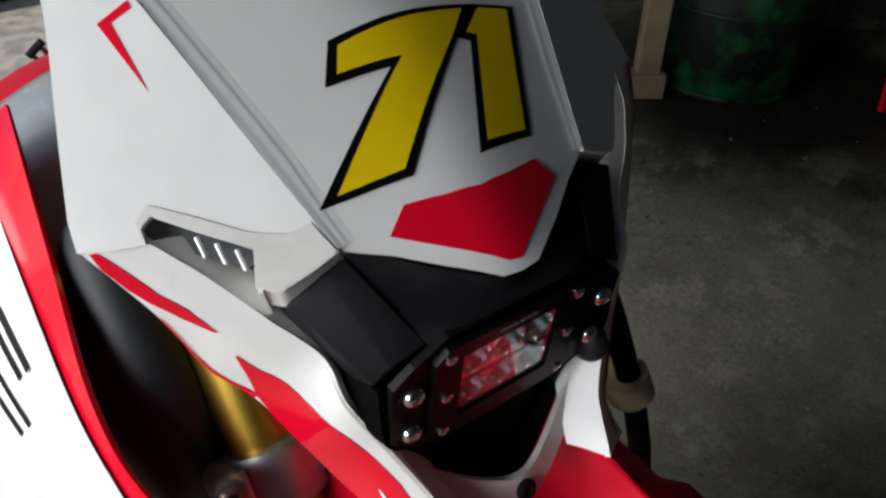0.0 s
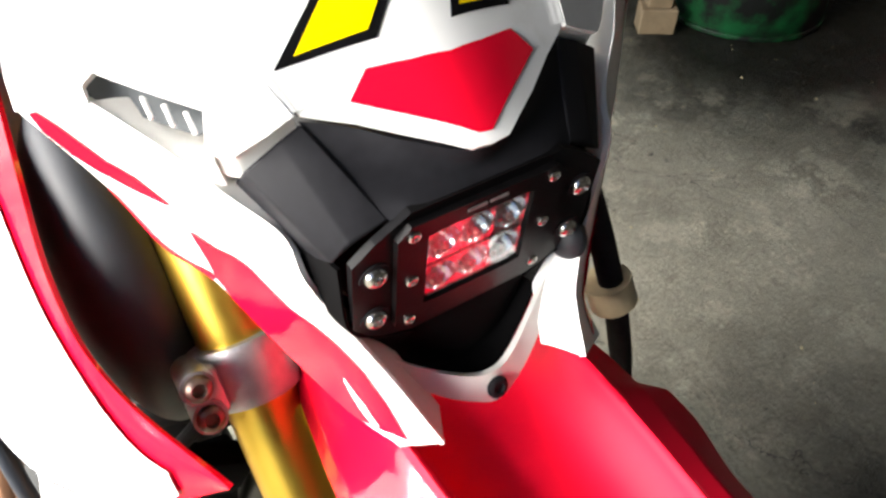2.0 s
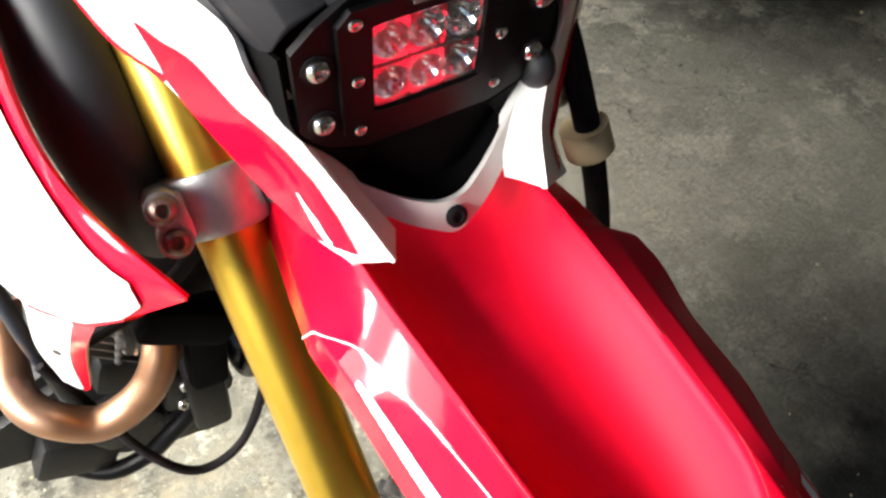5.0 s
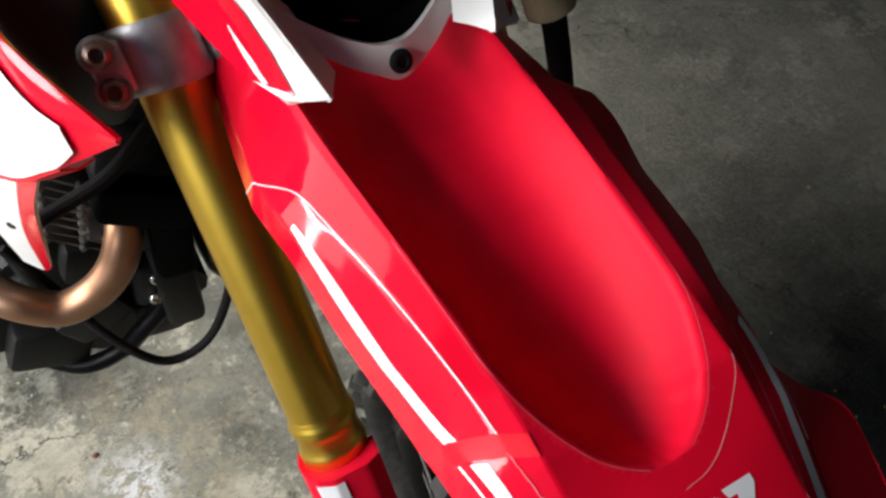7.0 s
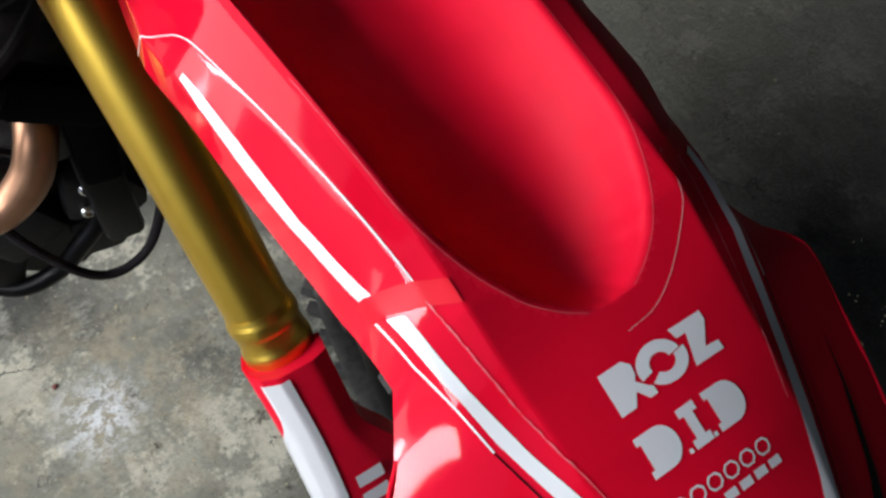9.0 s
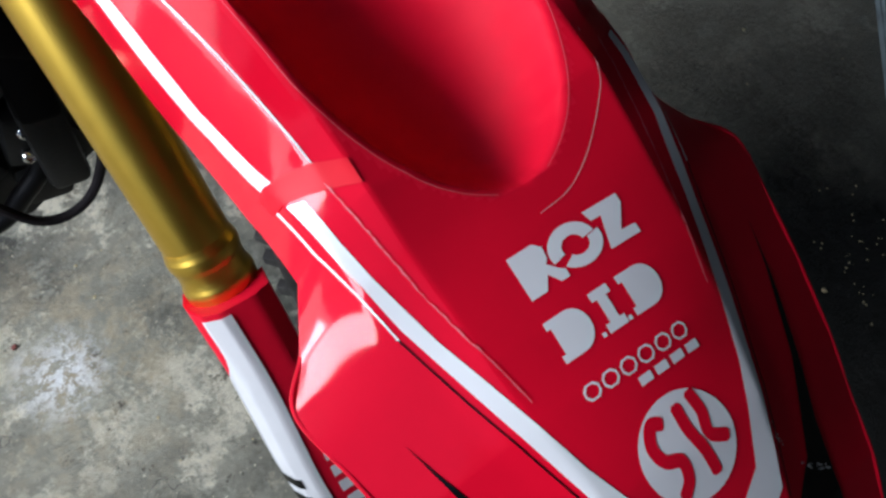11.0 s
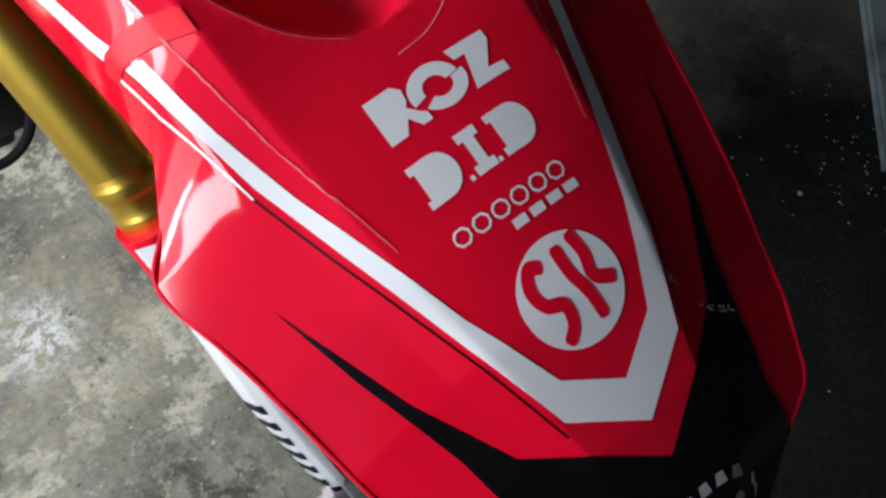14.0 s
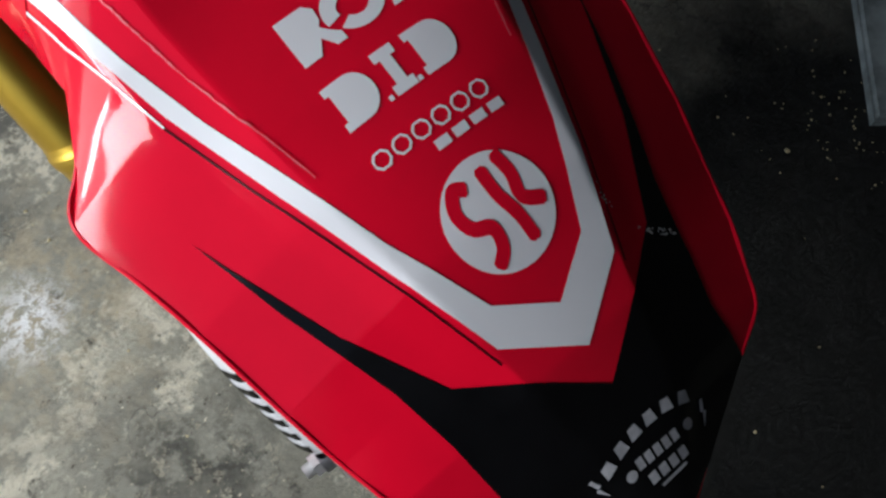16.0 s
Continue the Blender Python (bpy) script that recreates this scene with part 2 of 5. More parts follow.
# ---- shapes shared by panels and decals ----
def lerp_table(rows, s):
    """Row values at s, by straight lines between the rows."""
    s = min(max(s, rows[0][0]), rows[-1][0])
    for a, b in zip(rows, rows[1:]):
        if s <= b[0]:
            k = (s - a[0]) / (b[0] - a[0])
            return [p + (q - p) * k for p, q in zip(a[1:], b[1:])]

# Fender sections: distance ahead, ridge half width and height, shoulder half width and height, edge half width and height, centre height
FENDER = [
    (-0.150, 0.050, 0.868, 0.062, 0.848, 0.068, 0.830, 0.868),
    (-0.090, 0.054, 0.872, 0.074, 0.846, 0.080, 0.828, 0.872),
    (-0.040, 0.055, 0.874, 0.082, 0.844, 0.087, 0.825, 0.874),
    (0.000, 0.055, 0.875, 0.086, 0.844, 0.091, 0.824, 0.875),
    (0.030, 0.054, 0.875, 0.085, 0.847, 0.0885, 0.825, 0.875),
    (0.073, 0.051, 0.875, 0.081, 0.851, 0.0845, 0.827, 0.875),
    (0.105, 0.0485, 0.874, 0.077, 0.854, 0.081, 0.829, 0.874),
    (0.140, 0.046, 0.872, 0.0725, 0.856, 0.0775, 0.832, 0.871),
    (0.174, 0.0445, 0.869, 0.067, 0.857, 0.0745, 0.835, 0.866),
    (0.200, 0.0440, 0.864, 0.0625, 0.853, 0.0735, 0.836, 0.862),
    (0.2200, 0.0430, 0.8560, 0.0600, 0.8495, 0.0850, 0.8310, 0.8560),
    (0.2340, 0.0420, 0.8510, 0.0590, 0.8435, 0.0955, 0.8260, 0.8530),
    (0.2590, 0.0400, 0.8430, 0.0550, 0.8345, 0.0905, 0.8190, 0.8460),
    (0.2800, 0.0370, 0.8350, 0.0500, 0.8285, 0.0865, 0.8130, 0.8390),
    (0.3100, 0.0310, 0.8230, 0.0430, 0.8165, 0.0820, 0.8000, 0.8250),
    (0.3300, 0.0260, 0.8120, 0.0370, 0.8065, 0.0785, 0.7890, 0.8130),
    (0.3500, 0.0220, 0.8000, 0.0320, 0.7955, 0.0740, 0.7810, 0.8010),
    (0.3650, 0.0195, 0.7880, 0.0290, 0.7845, 0.0705, 0.7710, 0.7890),
    (0.3770, 0.0170, 0.7790, 0.0260, 0.7765, 0.0665, 0.7630, 0.7800),
    (0.386, 0.0150, 0.772, 0.0240, 0.768, 0.0510, 0.759, 0.773),
    (0.404, 0.0060, 0.758, 0.0100, 0.757, 0.0165, 0.755, 0.759),
    (0.412, 0.0008, 0.752, 0.0016, 0.752, 0.0030, 0.751, 0.752),
]
# Bowl rim: distance ahead, half width
BOWL = [(-0.15, 0.050), (-0.04, 0.0535), (0.0, 0.0535), (0.047, 0.052), (0.093, 0.049), (0.135, 0.0455), (0.160, 0.0435), (0.175, 0.0405),
        (0.188, 0.0360), (0.198, 0.0310), (0.207, 0.0245), (0.214, 0.0165), (0.219, 0.0080), (0.2205, 0.0)]

# fold along each flank: distance ahead, half width
EDGE_S = (-0.012, 0.004, 0.021, 0.041, 0.0733, 0.1159, 0.1543, 0.185)
EDGE_X = (0.0905, 0.0855, 0.079, 0.0728, 0.0677, 0.0613, 0.0565, 0.053)

def rim_distance(ax, s):
    """How far inside the bowl's rim a point lies."""
    best = 1.0
    for (s0, x0), (s1, x1) in zip(BOWL, BOWL[1:]):
        k = min(max(((s - s0) * (s1 - s0) + (ax - x0) * (x1 - x0)) / ((s1 - s0) ** 2 + (x1 - x0) ** 2), 0.0), 1.0)
        best = min(best, math.hypot(s - s0 - k * (s1 - s0), ax - x0 - k * (x1 - x0)))
    return best

def smooth(a, b, v):
    k = min(max((v - a) / (b - a), 0.0), 1.0)
    return k * k * (3 - 2 * k)

def flare(s):
    """How much wider the fender's shoulder stands out on the brake hose's side."""
    return 0.0115 * smooth(0.024, 0.042, s) * (1 - smooth(0.13, 0.215, s))

def rear_drop(x, s):
    """The flank hangs steeper where it passes the lit fork leg."""
    return 0.007 * (1 - smooth(0.005, 0.045, s)) if x < 0 else 0.0

def panel_drop(s):
    """How far the flank below the fold falls away from the ridge's slope."""
    return 0.012 * smooth(0.055, 0.10, s) * (1 - smooth(0.16, 0.20, s))

def fender_z(x, y):
    ax, s = abs(x), -y
    xr, zr, xs, zs, xe, ze, zc = lerp_table(FENDER, s)
    if x > 0:
        xs, xe = xs + flare(s), xe + flare(s)
    if ax <= xr:
        k = ax / xr
        z = zc + (zr - zc) * k * k
    elif ax <= xs:
        z = zr + (zs - zr - rear_drop(x, s)) * (ax - xr) / (xs - xr)
        xl = np.interp(s, EDGE_S, EDGE_X)
        if xr < xl < xs:
            z -= panel_drop(s) * max(ax - xl, 0.0) / (xs - xl)
            z += 0.0026 * smooth(0.01, 0.05, s) * (1 - smooth(0.15, 0.19, s)) * min((ax - xr) / (xl - xr), (xs - ax) / (xs - xl))
    else:
        z = zs - panel_drop(s) - rear_drop(x, s) + (ze - zs) * (ax - xs) / (xe - xs)
        z -= 0.0048 * (1 - math.exp((xs - ax) / 0.009)) * smooth(0.170, 0.205, s) * (1 - smooth(0.214, 0.250, s))
    if s < 0.2205:
        if ax < lerp_table(BOWL, s)[0]:
            d = rim_distance(ax, s)
            z -= 0.029 * (1 - (1 - min(d / 0.040, 1.0)) ** 2.2) * smooth(0.0, 0.006, d + 0.002)
    return z

# Mask plate: centre line and crease
def crease_x(y): return 0.062 + (y - 0.048) * 0.315
def plate_z(x, y):
    ax = abs(x)
    z = 1.030 + 0.80 * (y - 0.017) - 0.6 * max(0, y - 0.1) ** 2
    q = min(ax, 0.14) / crease_x(max(y, 0.03))
    return z - 0.0155 * (math.sqrt(q * q + 0.1225) - 0.35) / (math.sqrt(1.1225) - 0.35)

def side_z(x, y):
    ax = abs(x); cx = crease_x(y)
    return plate_z(cx, y) - 0.64 * (ax - cx)

# ---- building blocks ----
def part(name, bm, mat, parent=None, label="", smooth_shade=True, sharp=35):
    """Links a bmesh as one mesh object, under a thing or a part."""
    bmesh.ops.recalc_face_normals(bm, faces=bm.faces[:])
    me = bpy.data.meshes.new(name)
    bm.to_mesh(me)
    bm.free()
    me.materials.append(mat)
    if smooth_shade:
        me.shade_smooth()
        me.set_sharp_from_angle(angle=radians(sharp))
    ob = new(name, me)
    if parent:
        ob.parent = parent
    if label:
        tagged(ob, label)
    return ob


def add_box(bm, c, size, m=None, bevel=0.0):
    """A box with rounded edges, joined into bm."""
    sub = bmesh.new()
    bmesh.ops.create_cube(sub, size=1, matrix=Matrix.Diagonal((*size, 1)))
    if bevel:
        bmesh.ops.bevel(sub, geom=sub.edges[:], offset=bevel, segments=2, profile=0.5, affect="EDGES")
    bmesh.ops.transform(sub, matrix=(m or Matrix()) if m else Matrix.Translation(c), verts=sub.verts[:])
    join(bm, sub)


def join(bm, sub):
    me = bpy.data.meshes.new("tmp")
    sub.to_mesh(me)
    sub.free()
    bm.from_mesh(me)
    bpy.data.meshes.remove(me)


def spline(pts, n):
    """n points along a smooth line through pts."""
    p = [Vector(q) for q in pts]
    p = [2 * p[0] - p[1]] + p + [2 * p[-1] - p[-2]]
    out = []
    for i in range(n):
        u = i / (n - 1) * (len(pts) - 1)
        k = min(int(u), len(pts) - 2)
        f, (a, b, c, d) = u - k, p[k:k + 4]
        out.append(0.5 * (2 * b + (c - a) * f + (2 * a - 5 * b + 4 * c - d) * f * f + (3 * b - a - 3 * c + d) * f ** 3))
    return out


def add_tube(bm, pts, r, n=24, seg=14, cap=True):
    """A round tube along a smooth line; r is one radius or one for each point of pts."""
    line = spline(pts, n) if len(pts) > 2 else [Vector(pts[0]).lerp(Vector(pts[1]), i / (n - 1)) for i in range(n)]
    radii = [r] * n if isinstance(r, (int, float)) else [float(np.interp(i / (n - 1), np.linspace(0, 1, len(r)), r)) for i in range(n)]
    rings, side = [], None
    for i, q in enumerate(line):
        d = (line[min(i + 1, n - 1)] - line[max(i - 1, 0)]).normalized()
        side = d.orthogonal().normalized() if side is None else (side - d * side.dot(d)).normalized()
        up = d.cross(side)
        rings.append([bm.verts.new(q + radii[i] * (math.cos(a) * side + math.sin(a) * up)) for a in [2 * math.pi * k / seg for k in range(seg)]])
    for a, b in zip(rings, rings[1:]):
        for k in range(seg):
            bm.faces.new((a[k], a[(k + 1) % seg], b[(k + 1) % seg], b[k]))
    if cap:
        bm.faces.new(rings[0][::-1])
        bm.faces.new(rings[-1])


def tube_mesh(pts, r, n=8, seg=12):
    bm = bmesh.new()
    add_tube(bm, pts, r, n, seg)
    return bm


def loft(rows, nu=16, nv=16, thick=0.0025, straight_u=False, straight_v=False):
    """A sheet through rows of points, smooth both ways, given thickness downward of its normal."""
    def line(pts, n, straight):
        if straight or len(pts) == 2:
            k = np.linspace(0, len(pts) - 1, n)
            return [Vector(pts[min(int(u), len(pts) - 2)]).lerp(Vector(pts[min(int(u), len(pts) - 2) + 1]), u - min(int(u), len(pts) - 2)) for u in k]
        return spline(pts, n)
    grid = [line(r, nu, straight_u) for r in rows]
    cols = [line([g[i] for g in grid], nv, straight_v) for i in range(nu)]
    bm = bmesh.new()
    vs = [[bm.verts.new(c[j]) for c in cols] for j in range(nv)]
    for j in range(nv - 1):
        for i in range(nu - 1):
            bm.faces.new((vs[j][i], vs[j][i + 1], vs[j + 1][i + 1], vs[j + 1][i]))
    if thick:
        thicken(bm, thick)
    return bm


def thicken(bm, thick):
    bmesh.ops.recalc_face_normals(bm, faces=bm.faces[:])
    bm.normal_update()
    bmesh.ops.solidify(bm, geom=bm.faces[:], thickness=thick)


def flip(rows, sx):
    """Rows of points given for the half with positive x, laid on the side sx."""
    return [[(sx * x, y, z) for x, y, z in r] for r in rows]


def draped(outlines, height, lift=0.0006, step=0.006, thick=0.0, marks=()):
    """Flat outlines in plan (a list of rings, later ones that lie inside an earlier are holes), cut fine and laid on a surface."""
    bm = bmesh.new()
    edges = []
    for ring in outlines:
        vs = [bm.verts.new((x, y, 0)) for x, y in ring]
        edges += [bm.edges.new((a, b)) for a, b in zip(vs, vs[1:] + vs[:1])]
    bmesh.ops.triangle_fill(bm, use_beauty=True, use_dissolve=False, edges=edges, normal=(0, 0, 1))
    lo = [min(v.co[k] for v in bm.verts) for k in (0, 1)]
    hi = [max(v.co[k] for v in bm.verts) for k in (0, 1)]
    for k in (0, 1):
        n = int((hi[k] - lo[k]) / step)
        for i in range(1, n + 1):
            at, no = [0, 0, 0], [0, 0, 0]
            at[k], no[k] = lo[k] + (hi[k] - lo[k]) * i / (n + 1), 1
            bmesh.ops.bisect_plane(bm, geom=bm.verts[:] + bm.edges[:] + bm.faces[:], dist=1e-6, plane_co=at, plane_no=no)
    for v in bm.verts:
        x, y, h = v.co.x, v.co.y, 0.0004
        z = height(x, y)
        n = Vector(((height(x - h, y) - height(x + h, y)) / (2 * h), (height(x, y - h) - height(x, y + h)) / (2 * h), 1)).normalized()
        v.co = Vector((x, y, z)) + n * lift
    if thick:
        thicken(bm, thick)
    return bm


def disc_ring(cx, cy, rx, ry, n=28):
    return [(cx + rx * math.cos(2 * math.pi * i / n), cy + ry * math.sin(2 * math.pi * i / n)) for i in range(n)]


def bolt(bm, c, d, r, h, hexed=True):
    """A round-headed screw with a socket, standing at c along d."""
    q = Vector(d).to_track_quat("Z", "Y").to_matrix().to_4x4()
    sub = bmesh.new()
    prof = [(r, 0), (r, h * 0.45), (r * 0.85, h * 0.8), (r * 0.55, h), (r * 0.5, h * 0.98), (r * 0.45, h * 0.45)]
    seg, rings = 14, []
    for rr, z in prof:
        rings.append([sub.verts.new((rr * math.cos(2 * math.pi * k / seg), rr * math.sin(2 * math.pi * k / seg), z)) for k in range(seg)])
    for a, b in zip(rings, rings[1:]):
        for k in range(seg):
            sub.faces.new((a[k], a[(k + 1) % seg], b[(k + 1) % seg], b[k]))
    sub.faces.new(rings[-1])
    sub.faces.new(rings[0][::-1])
    bmesh.ops.transform(sub, matrix=Matrix.Translation(c) @ q, verts=sub.verts[:])
    join(bm, sub)


def prism(outline, y0, y1, bevel=0.0):
    """An upright outline in x and z, given depth from y0 to y1."""
    bm = bmesh.new()
    a = [bm.verts.new((x, y0, z)) for x, z in outline]
    b = [bm.verts.new((x, y1, z)) for x, z in outline]
    bm.faces.new(a)
    bm.faces.new(b[::-1])
    for i in range(len(a)):
        j = (i + 1) % len(a)
        bm.faces.new((a[j], a[i], b[i], b[j]))
    bmesh.ops.recalc_face_normals(bm, faces=bm.faces[:])
    if bevel:
        bmesh.ops.bevel(bm, geom=[e for e in bm.edges if abs(e.verts[0].co.y - e.verts[1].co.y) < 1e-6], offset=bevel, segments=2, affect="EDGES")
    return bm


def turned(profile, seg=40):
    """A body of revolution about z from (radius, height) pairs."""
    bm = bmesh.new()
    rings = [[bm.verts.new((r * math.cos(2 * math.pi * k / seg), r * math.sin(2 * math.pi * k / seg), z)) for k in range(seg)] for r, z in profile]
    for a, b in zip(rings, rings[1:]):
        for k in range(seg):
            bm.faces.new((a[k], a[(k + 1) % seg], b[(k + 1) % seg], b[k]))
    bm.faces.new(rings[0][::-1])
    bm.faces.new(rings[-1])
    return bm


# ---- structure ----
bm = bmesh.new()
bmesh.ops.create_grid(bm, x_segments=60, y_segments=60, size=4)
for v in bm.verts:
    v.co.y = -4 + (v.co.y + 4) * 0.862
    v.co.z = 0.002 * noise.fractal(v.co * 1.5, 1.0, 2.0, 3)
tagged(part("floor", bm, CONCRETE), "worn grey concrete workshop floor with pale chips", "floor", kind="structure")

bm = bmesh.new()
bmesh.ops.create_grid(bm, x_segments=40, y_segments=40, size=60, matrix=Matrix.Translation((0, 0, -0.02)))
tagged(part("ground", bm, GROUND), "bright dry gravel yard outside the workshop", "ground", kind="structure")

WALLS = (("wall_east", [((3.1, -0.1, 1.5), (0.15, 6.0, 3.0))]), ("wall_south", [((1.0, -3.1, 1.5), (4.4, 0.15, 3.0))]), ("wall_north", [((1.78, 2.75, 1.5), (2.5, 0.15, 3.0))]),
         ("wall_west", [((-1.25, -2.25, 1.5), (0.15, 1.6, 3.0))]))
for name, boxes in WALLS:
    bm = bmesh.new()
    for c, size in boxes:
        add_box(bm, c, size)
    tagged(part(name, bm, WALL, smooth_shade=False), "dark stained rendered workshop wall", "wall", kind="structure")
bm = bmesh.new()
add_box(bm, (1.0, -0.15, 3.05), (4.5, 6.1, 0.08))
tagged(part("ceiling", bm, ROOF, smooth_shade=False), "dark sheet roof of the workshop", "ceiling", kind="structure")


# ---- the motorcycle ----
bike = new("motorcycle")
bike.location = (0, 0, 0)
tagged(bike, "red and white off-road motorcycle standing on concrete floor", "motorcycle")

EDGE_PALE = material("pale_film_edge", (0.76, 0.42, 0.42), 0.4, noise_scale=100, vary=0.1)
EDGE_PINK = material("film_cut_edge", (0.74, 0.14, 0.17), 0.4, noise_scale=100, vary=0.1)

# front fender
def fender_mesh():
    bm = bmesh.new()
    ss = sorted(set([-0.15 + (0.412 + 0.15) * i / 260 for i in range(261)] + [r[0] for r in FENDER]))
    rows = []
    for s in ss:
        xr, zr, xs, zs, xe, ze, zc = lerp_table(FENDER, s)
        sides = []
        for wide in (0.0, flare(s)):
            sides.append([xr * k / 26 for k in range(27)] + [xr + (xs + wide - xr) * k / 20 for k in range(1, 21)] + [xs + wide + (xe - xs) * k / 10 for k in range(1, 11)])
        xs_all = [-x for x in sides[0][:0:-1]] + sides[1]
        rows.append([bm.verts.new((x, -s, fender_z(x * 0.99999, -s))) for x in xs_all])
    for a, b in zip(rows, rows[1:]):
        for i in range(len(a) - 1):
            bm.faces.new((a[i], a[i + 1], b[i + 1], b[i]))
    thicken(bm, 0.0028)
    return bm

fender = part("front_fender", fender_mesh(), RED, bike, "glossy red plastic front fender with white decals", sharp=50)
# glossy graphics film on all but the bowl
fender.data.materials.append(RED_FILM)
for p in fender.data.polygons:
    c = p.center
    p.material_index = 0 if c.x > lerp_table(FENDER, -c.y)[0] + 0.001 or -c.y < 0.2205 and abs(c.x) < lerp_table(BOWL, -c.y)[0] + 0.004 else 1

for sx in (-1, 1):
    bm = bmesh.new()
    add_tube(bm, [(sx * (r[5] - .0010), -r[0], fender_z(sx * (r[5] - .0005), -r[0]) - .0006) for r in FENDER if .215 < r[0] < .39], .0011, 60, 8)
    part("fender_lip", bm, RED_FILM, fender)

for sx in (-1, 1):
    ring = [(0.0700, -0.1700), (0.0620, -0.1755), (0.0550, -0.1804), (0.0440, -0.1881), (0.0440, -0.1970), (0.0550, -0.1898), (0.0620, -0.1850), (0.0690, -0.1800)]
    part("film_gap", draped([[(sx * x, y) for x, y in ring]], fender_z, 0.0004, 0.0014), RED_BARE, fender)

VEE_IN = [(0.0600, -0.1880), (0.0581, -0.2045), (0.0556, -0.2193), (0.0488, -0.2446), (0.0391, -0.2731), (0.0306, -0.2980), (0.0176, -0.3264), (0, -0.3375)]
VEE_OUT = [(0, -0.3515), (0.0232, -0.3362), (0.0345, -0.3040), (0.0463, -0.2675), (0.0561, -0.2356), (0.0609, -0.2129), (0.0652, -0.1841)]
ring = VEE_IN[:-1] + [(0, -0.3375)] + [(-x, y) for x, y in VEE_IN[:-1]][::-1] + [(-x, y) for x, y in VEE_OUT[1:]][::-1] + [(0, -0.3515)] + VEE_OUT[1:]
part("vee_stripe", draped([ring], fender_z, 0.0003, 0.0014), WHITE_FILM, fender, "white arrow-shaped stripe decal")

CLAW_UP = [(0.0717, -0.2615), (0.0683, -0.2722), (0.0560, -0.3054), (0.0402, -0.3350), (0, -0.3640)]
CLAW_LOW = [(0.0505, -0.3862), (0.0473, -0.3669), (0.0494, -0.3467), (0.0532, -0.3261), (0.0643, -0.2910)]
ring = CLAW_UP[:-1] + [(0, -0.3640)] + [(-x, y) for x, y in CLAW_UP[:-1]][::-1] + [(-x, y) for x, y in CLAW_LOW][::-1] + [(-0.0165, -0.4038), (0, -0.4118), (0.0165, -0.4038)] + CLAW_LOW
part("black_tip", draped([ring], fender_z, 0.0003, 0.0016), BLACK_FILM, fender, "black claw-shaped decal")
for sx in (-1, 1):
    ring = [(0.0822, -0.0480), (0.0814, -0.0650), (0.0790, -0.0879), (0.0769, -0.1085), (0.0748, -0.1272), (0.0719, -0.1479), (0.0685, -0.1703), (0.0648, -0.1738), (0.0682, -0.1533), (0.0714, -0.1322), (0.0733, -0.1105), (0.0752, -0.0887), (0.0780, -0.0660), (0.0800, -0.0480)]
    if sx < 0:
        part("side_stripe", draped([[(sx * x, y) for x, y in ring]], fender_z, 0.0003, 0.0012), WHITE_FILM, fender)
    line = [tuple(p[:2]) for p in spline([(0.0905, 0.012, 0), (0.0855, -0.004, 0), (0.0790, -0.0210, 0), (0.0728, -0.0410, 0), (0.0677, -0.0733, 0), (0.0613, -0.1159, 0), (0.0565, -0.1543, 0), (0.0530, -0.1850, 0)], 40)]
    if sx < 0:
        part("edge_line", draped([[(sx * x, y) for x, y in line] + [(sx * (x - 0.0005), y) for x, y in line[::-1]]], fender_z, 0.0003, 0.0014), WHITE_FILM, fender)
    line = [(0.0683, -0.1799), (0.0655, -0.2019), (0.0584, -0.2374)]
    part("pin_line", draped([[(sx * x, y) for x, y in line] + [(sx * (x - 0.0006), y) for x, y in line[::-1]]], fender_z, 0.0003, 0.0014), WHITE_FILM, fender)
    line = [(0.0584, -0.2374), (0.0502, -0.2643), (0.0405, -0.2930), (0.0330, -0.3150), (0.0250, -0.3400)]
    part("pin_line", draped([[(sx * x, y) for x, y in line] + [(sx * (x - 0.0005), y) for x, y in line[::-1]]], fender_z, 0.0003, 0.0014), BLACK_FILM, fender)

line = [tuple(p[:2]) for p in spline([(0.0470, -0.1850, 0), (0.0433, -0.2010, 0), (0.0382, -0.2087, 0), (0.0249, -0.2208, 0), (0.0116, -0.2284, 0), (-0.0014, -0.2305, 0)], 40)]
part("film_edge", draped([line + [(x - 0.00022, y + 0.00018) for x, y in line[::-1]]], fender_z, 0.0003), EDGE_PALE, fender)

# the thin film edge round the bowl
for sx in (-1, 1):
    rim = [(x + 0.0016, -s) for s, x in BOWL[4:-1]]
    rim = [tuple(p[:2]) for p in spline([(x, y, 0) for x, y in rim], 40)]
    part("film_edge", draped([[(sx * x, y) for x, y in rim] + [(sx * (x + .0002), y - .0001) for x, y in rim[::-1]]], fender_z, 0.0004, 0.002), EDGE_PINK, fender)
    rj = random.Random(5)
    ridge = [tuple(p[:2]) for p in spline([(0.0530, -0.1890, 0), (0.0500, -0.2090, 0), (0.0456, -0.2334, 0), (0.0352, -0.2737, 0)], 50)]
    ridge = [(x + rj.uniform(-.00015, .00015), y) for x, y in ridge]
    part("film_edge", draped([[(sx * x, y) for x, y in ridge] + [(sx * (x - rj.uniform(.0002, .0006)), y) for x, y in ridge[::-1]]], fender_z, 0.0005, 0.002), EDGE_PINK, fender)
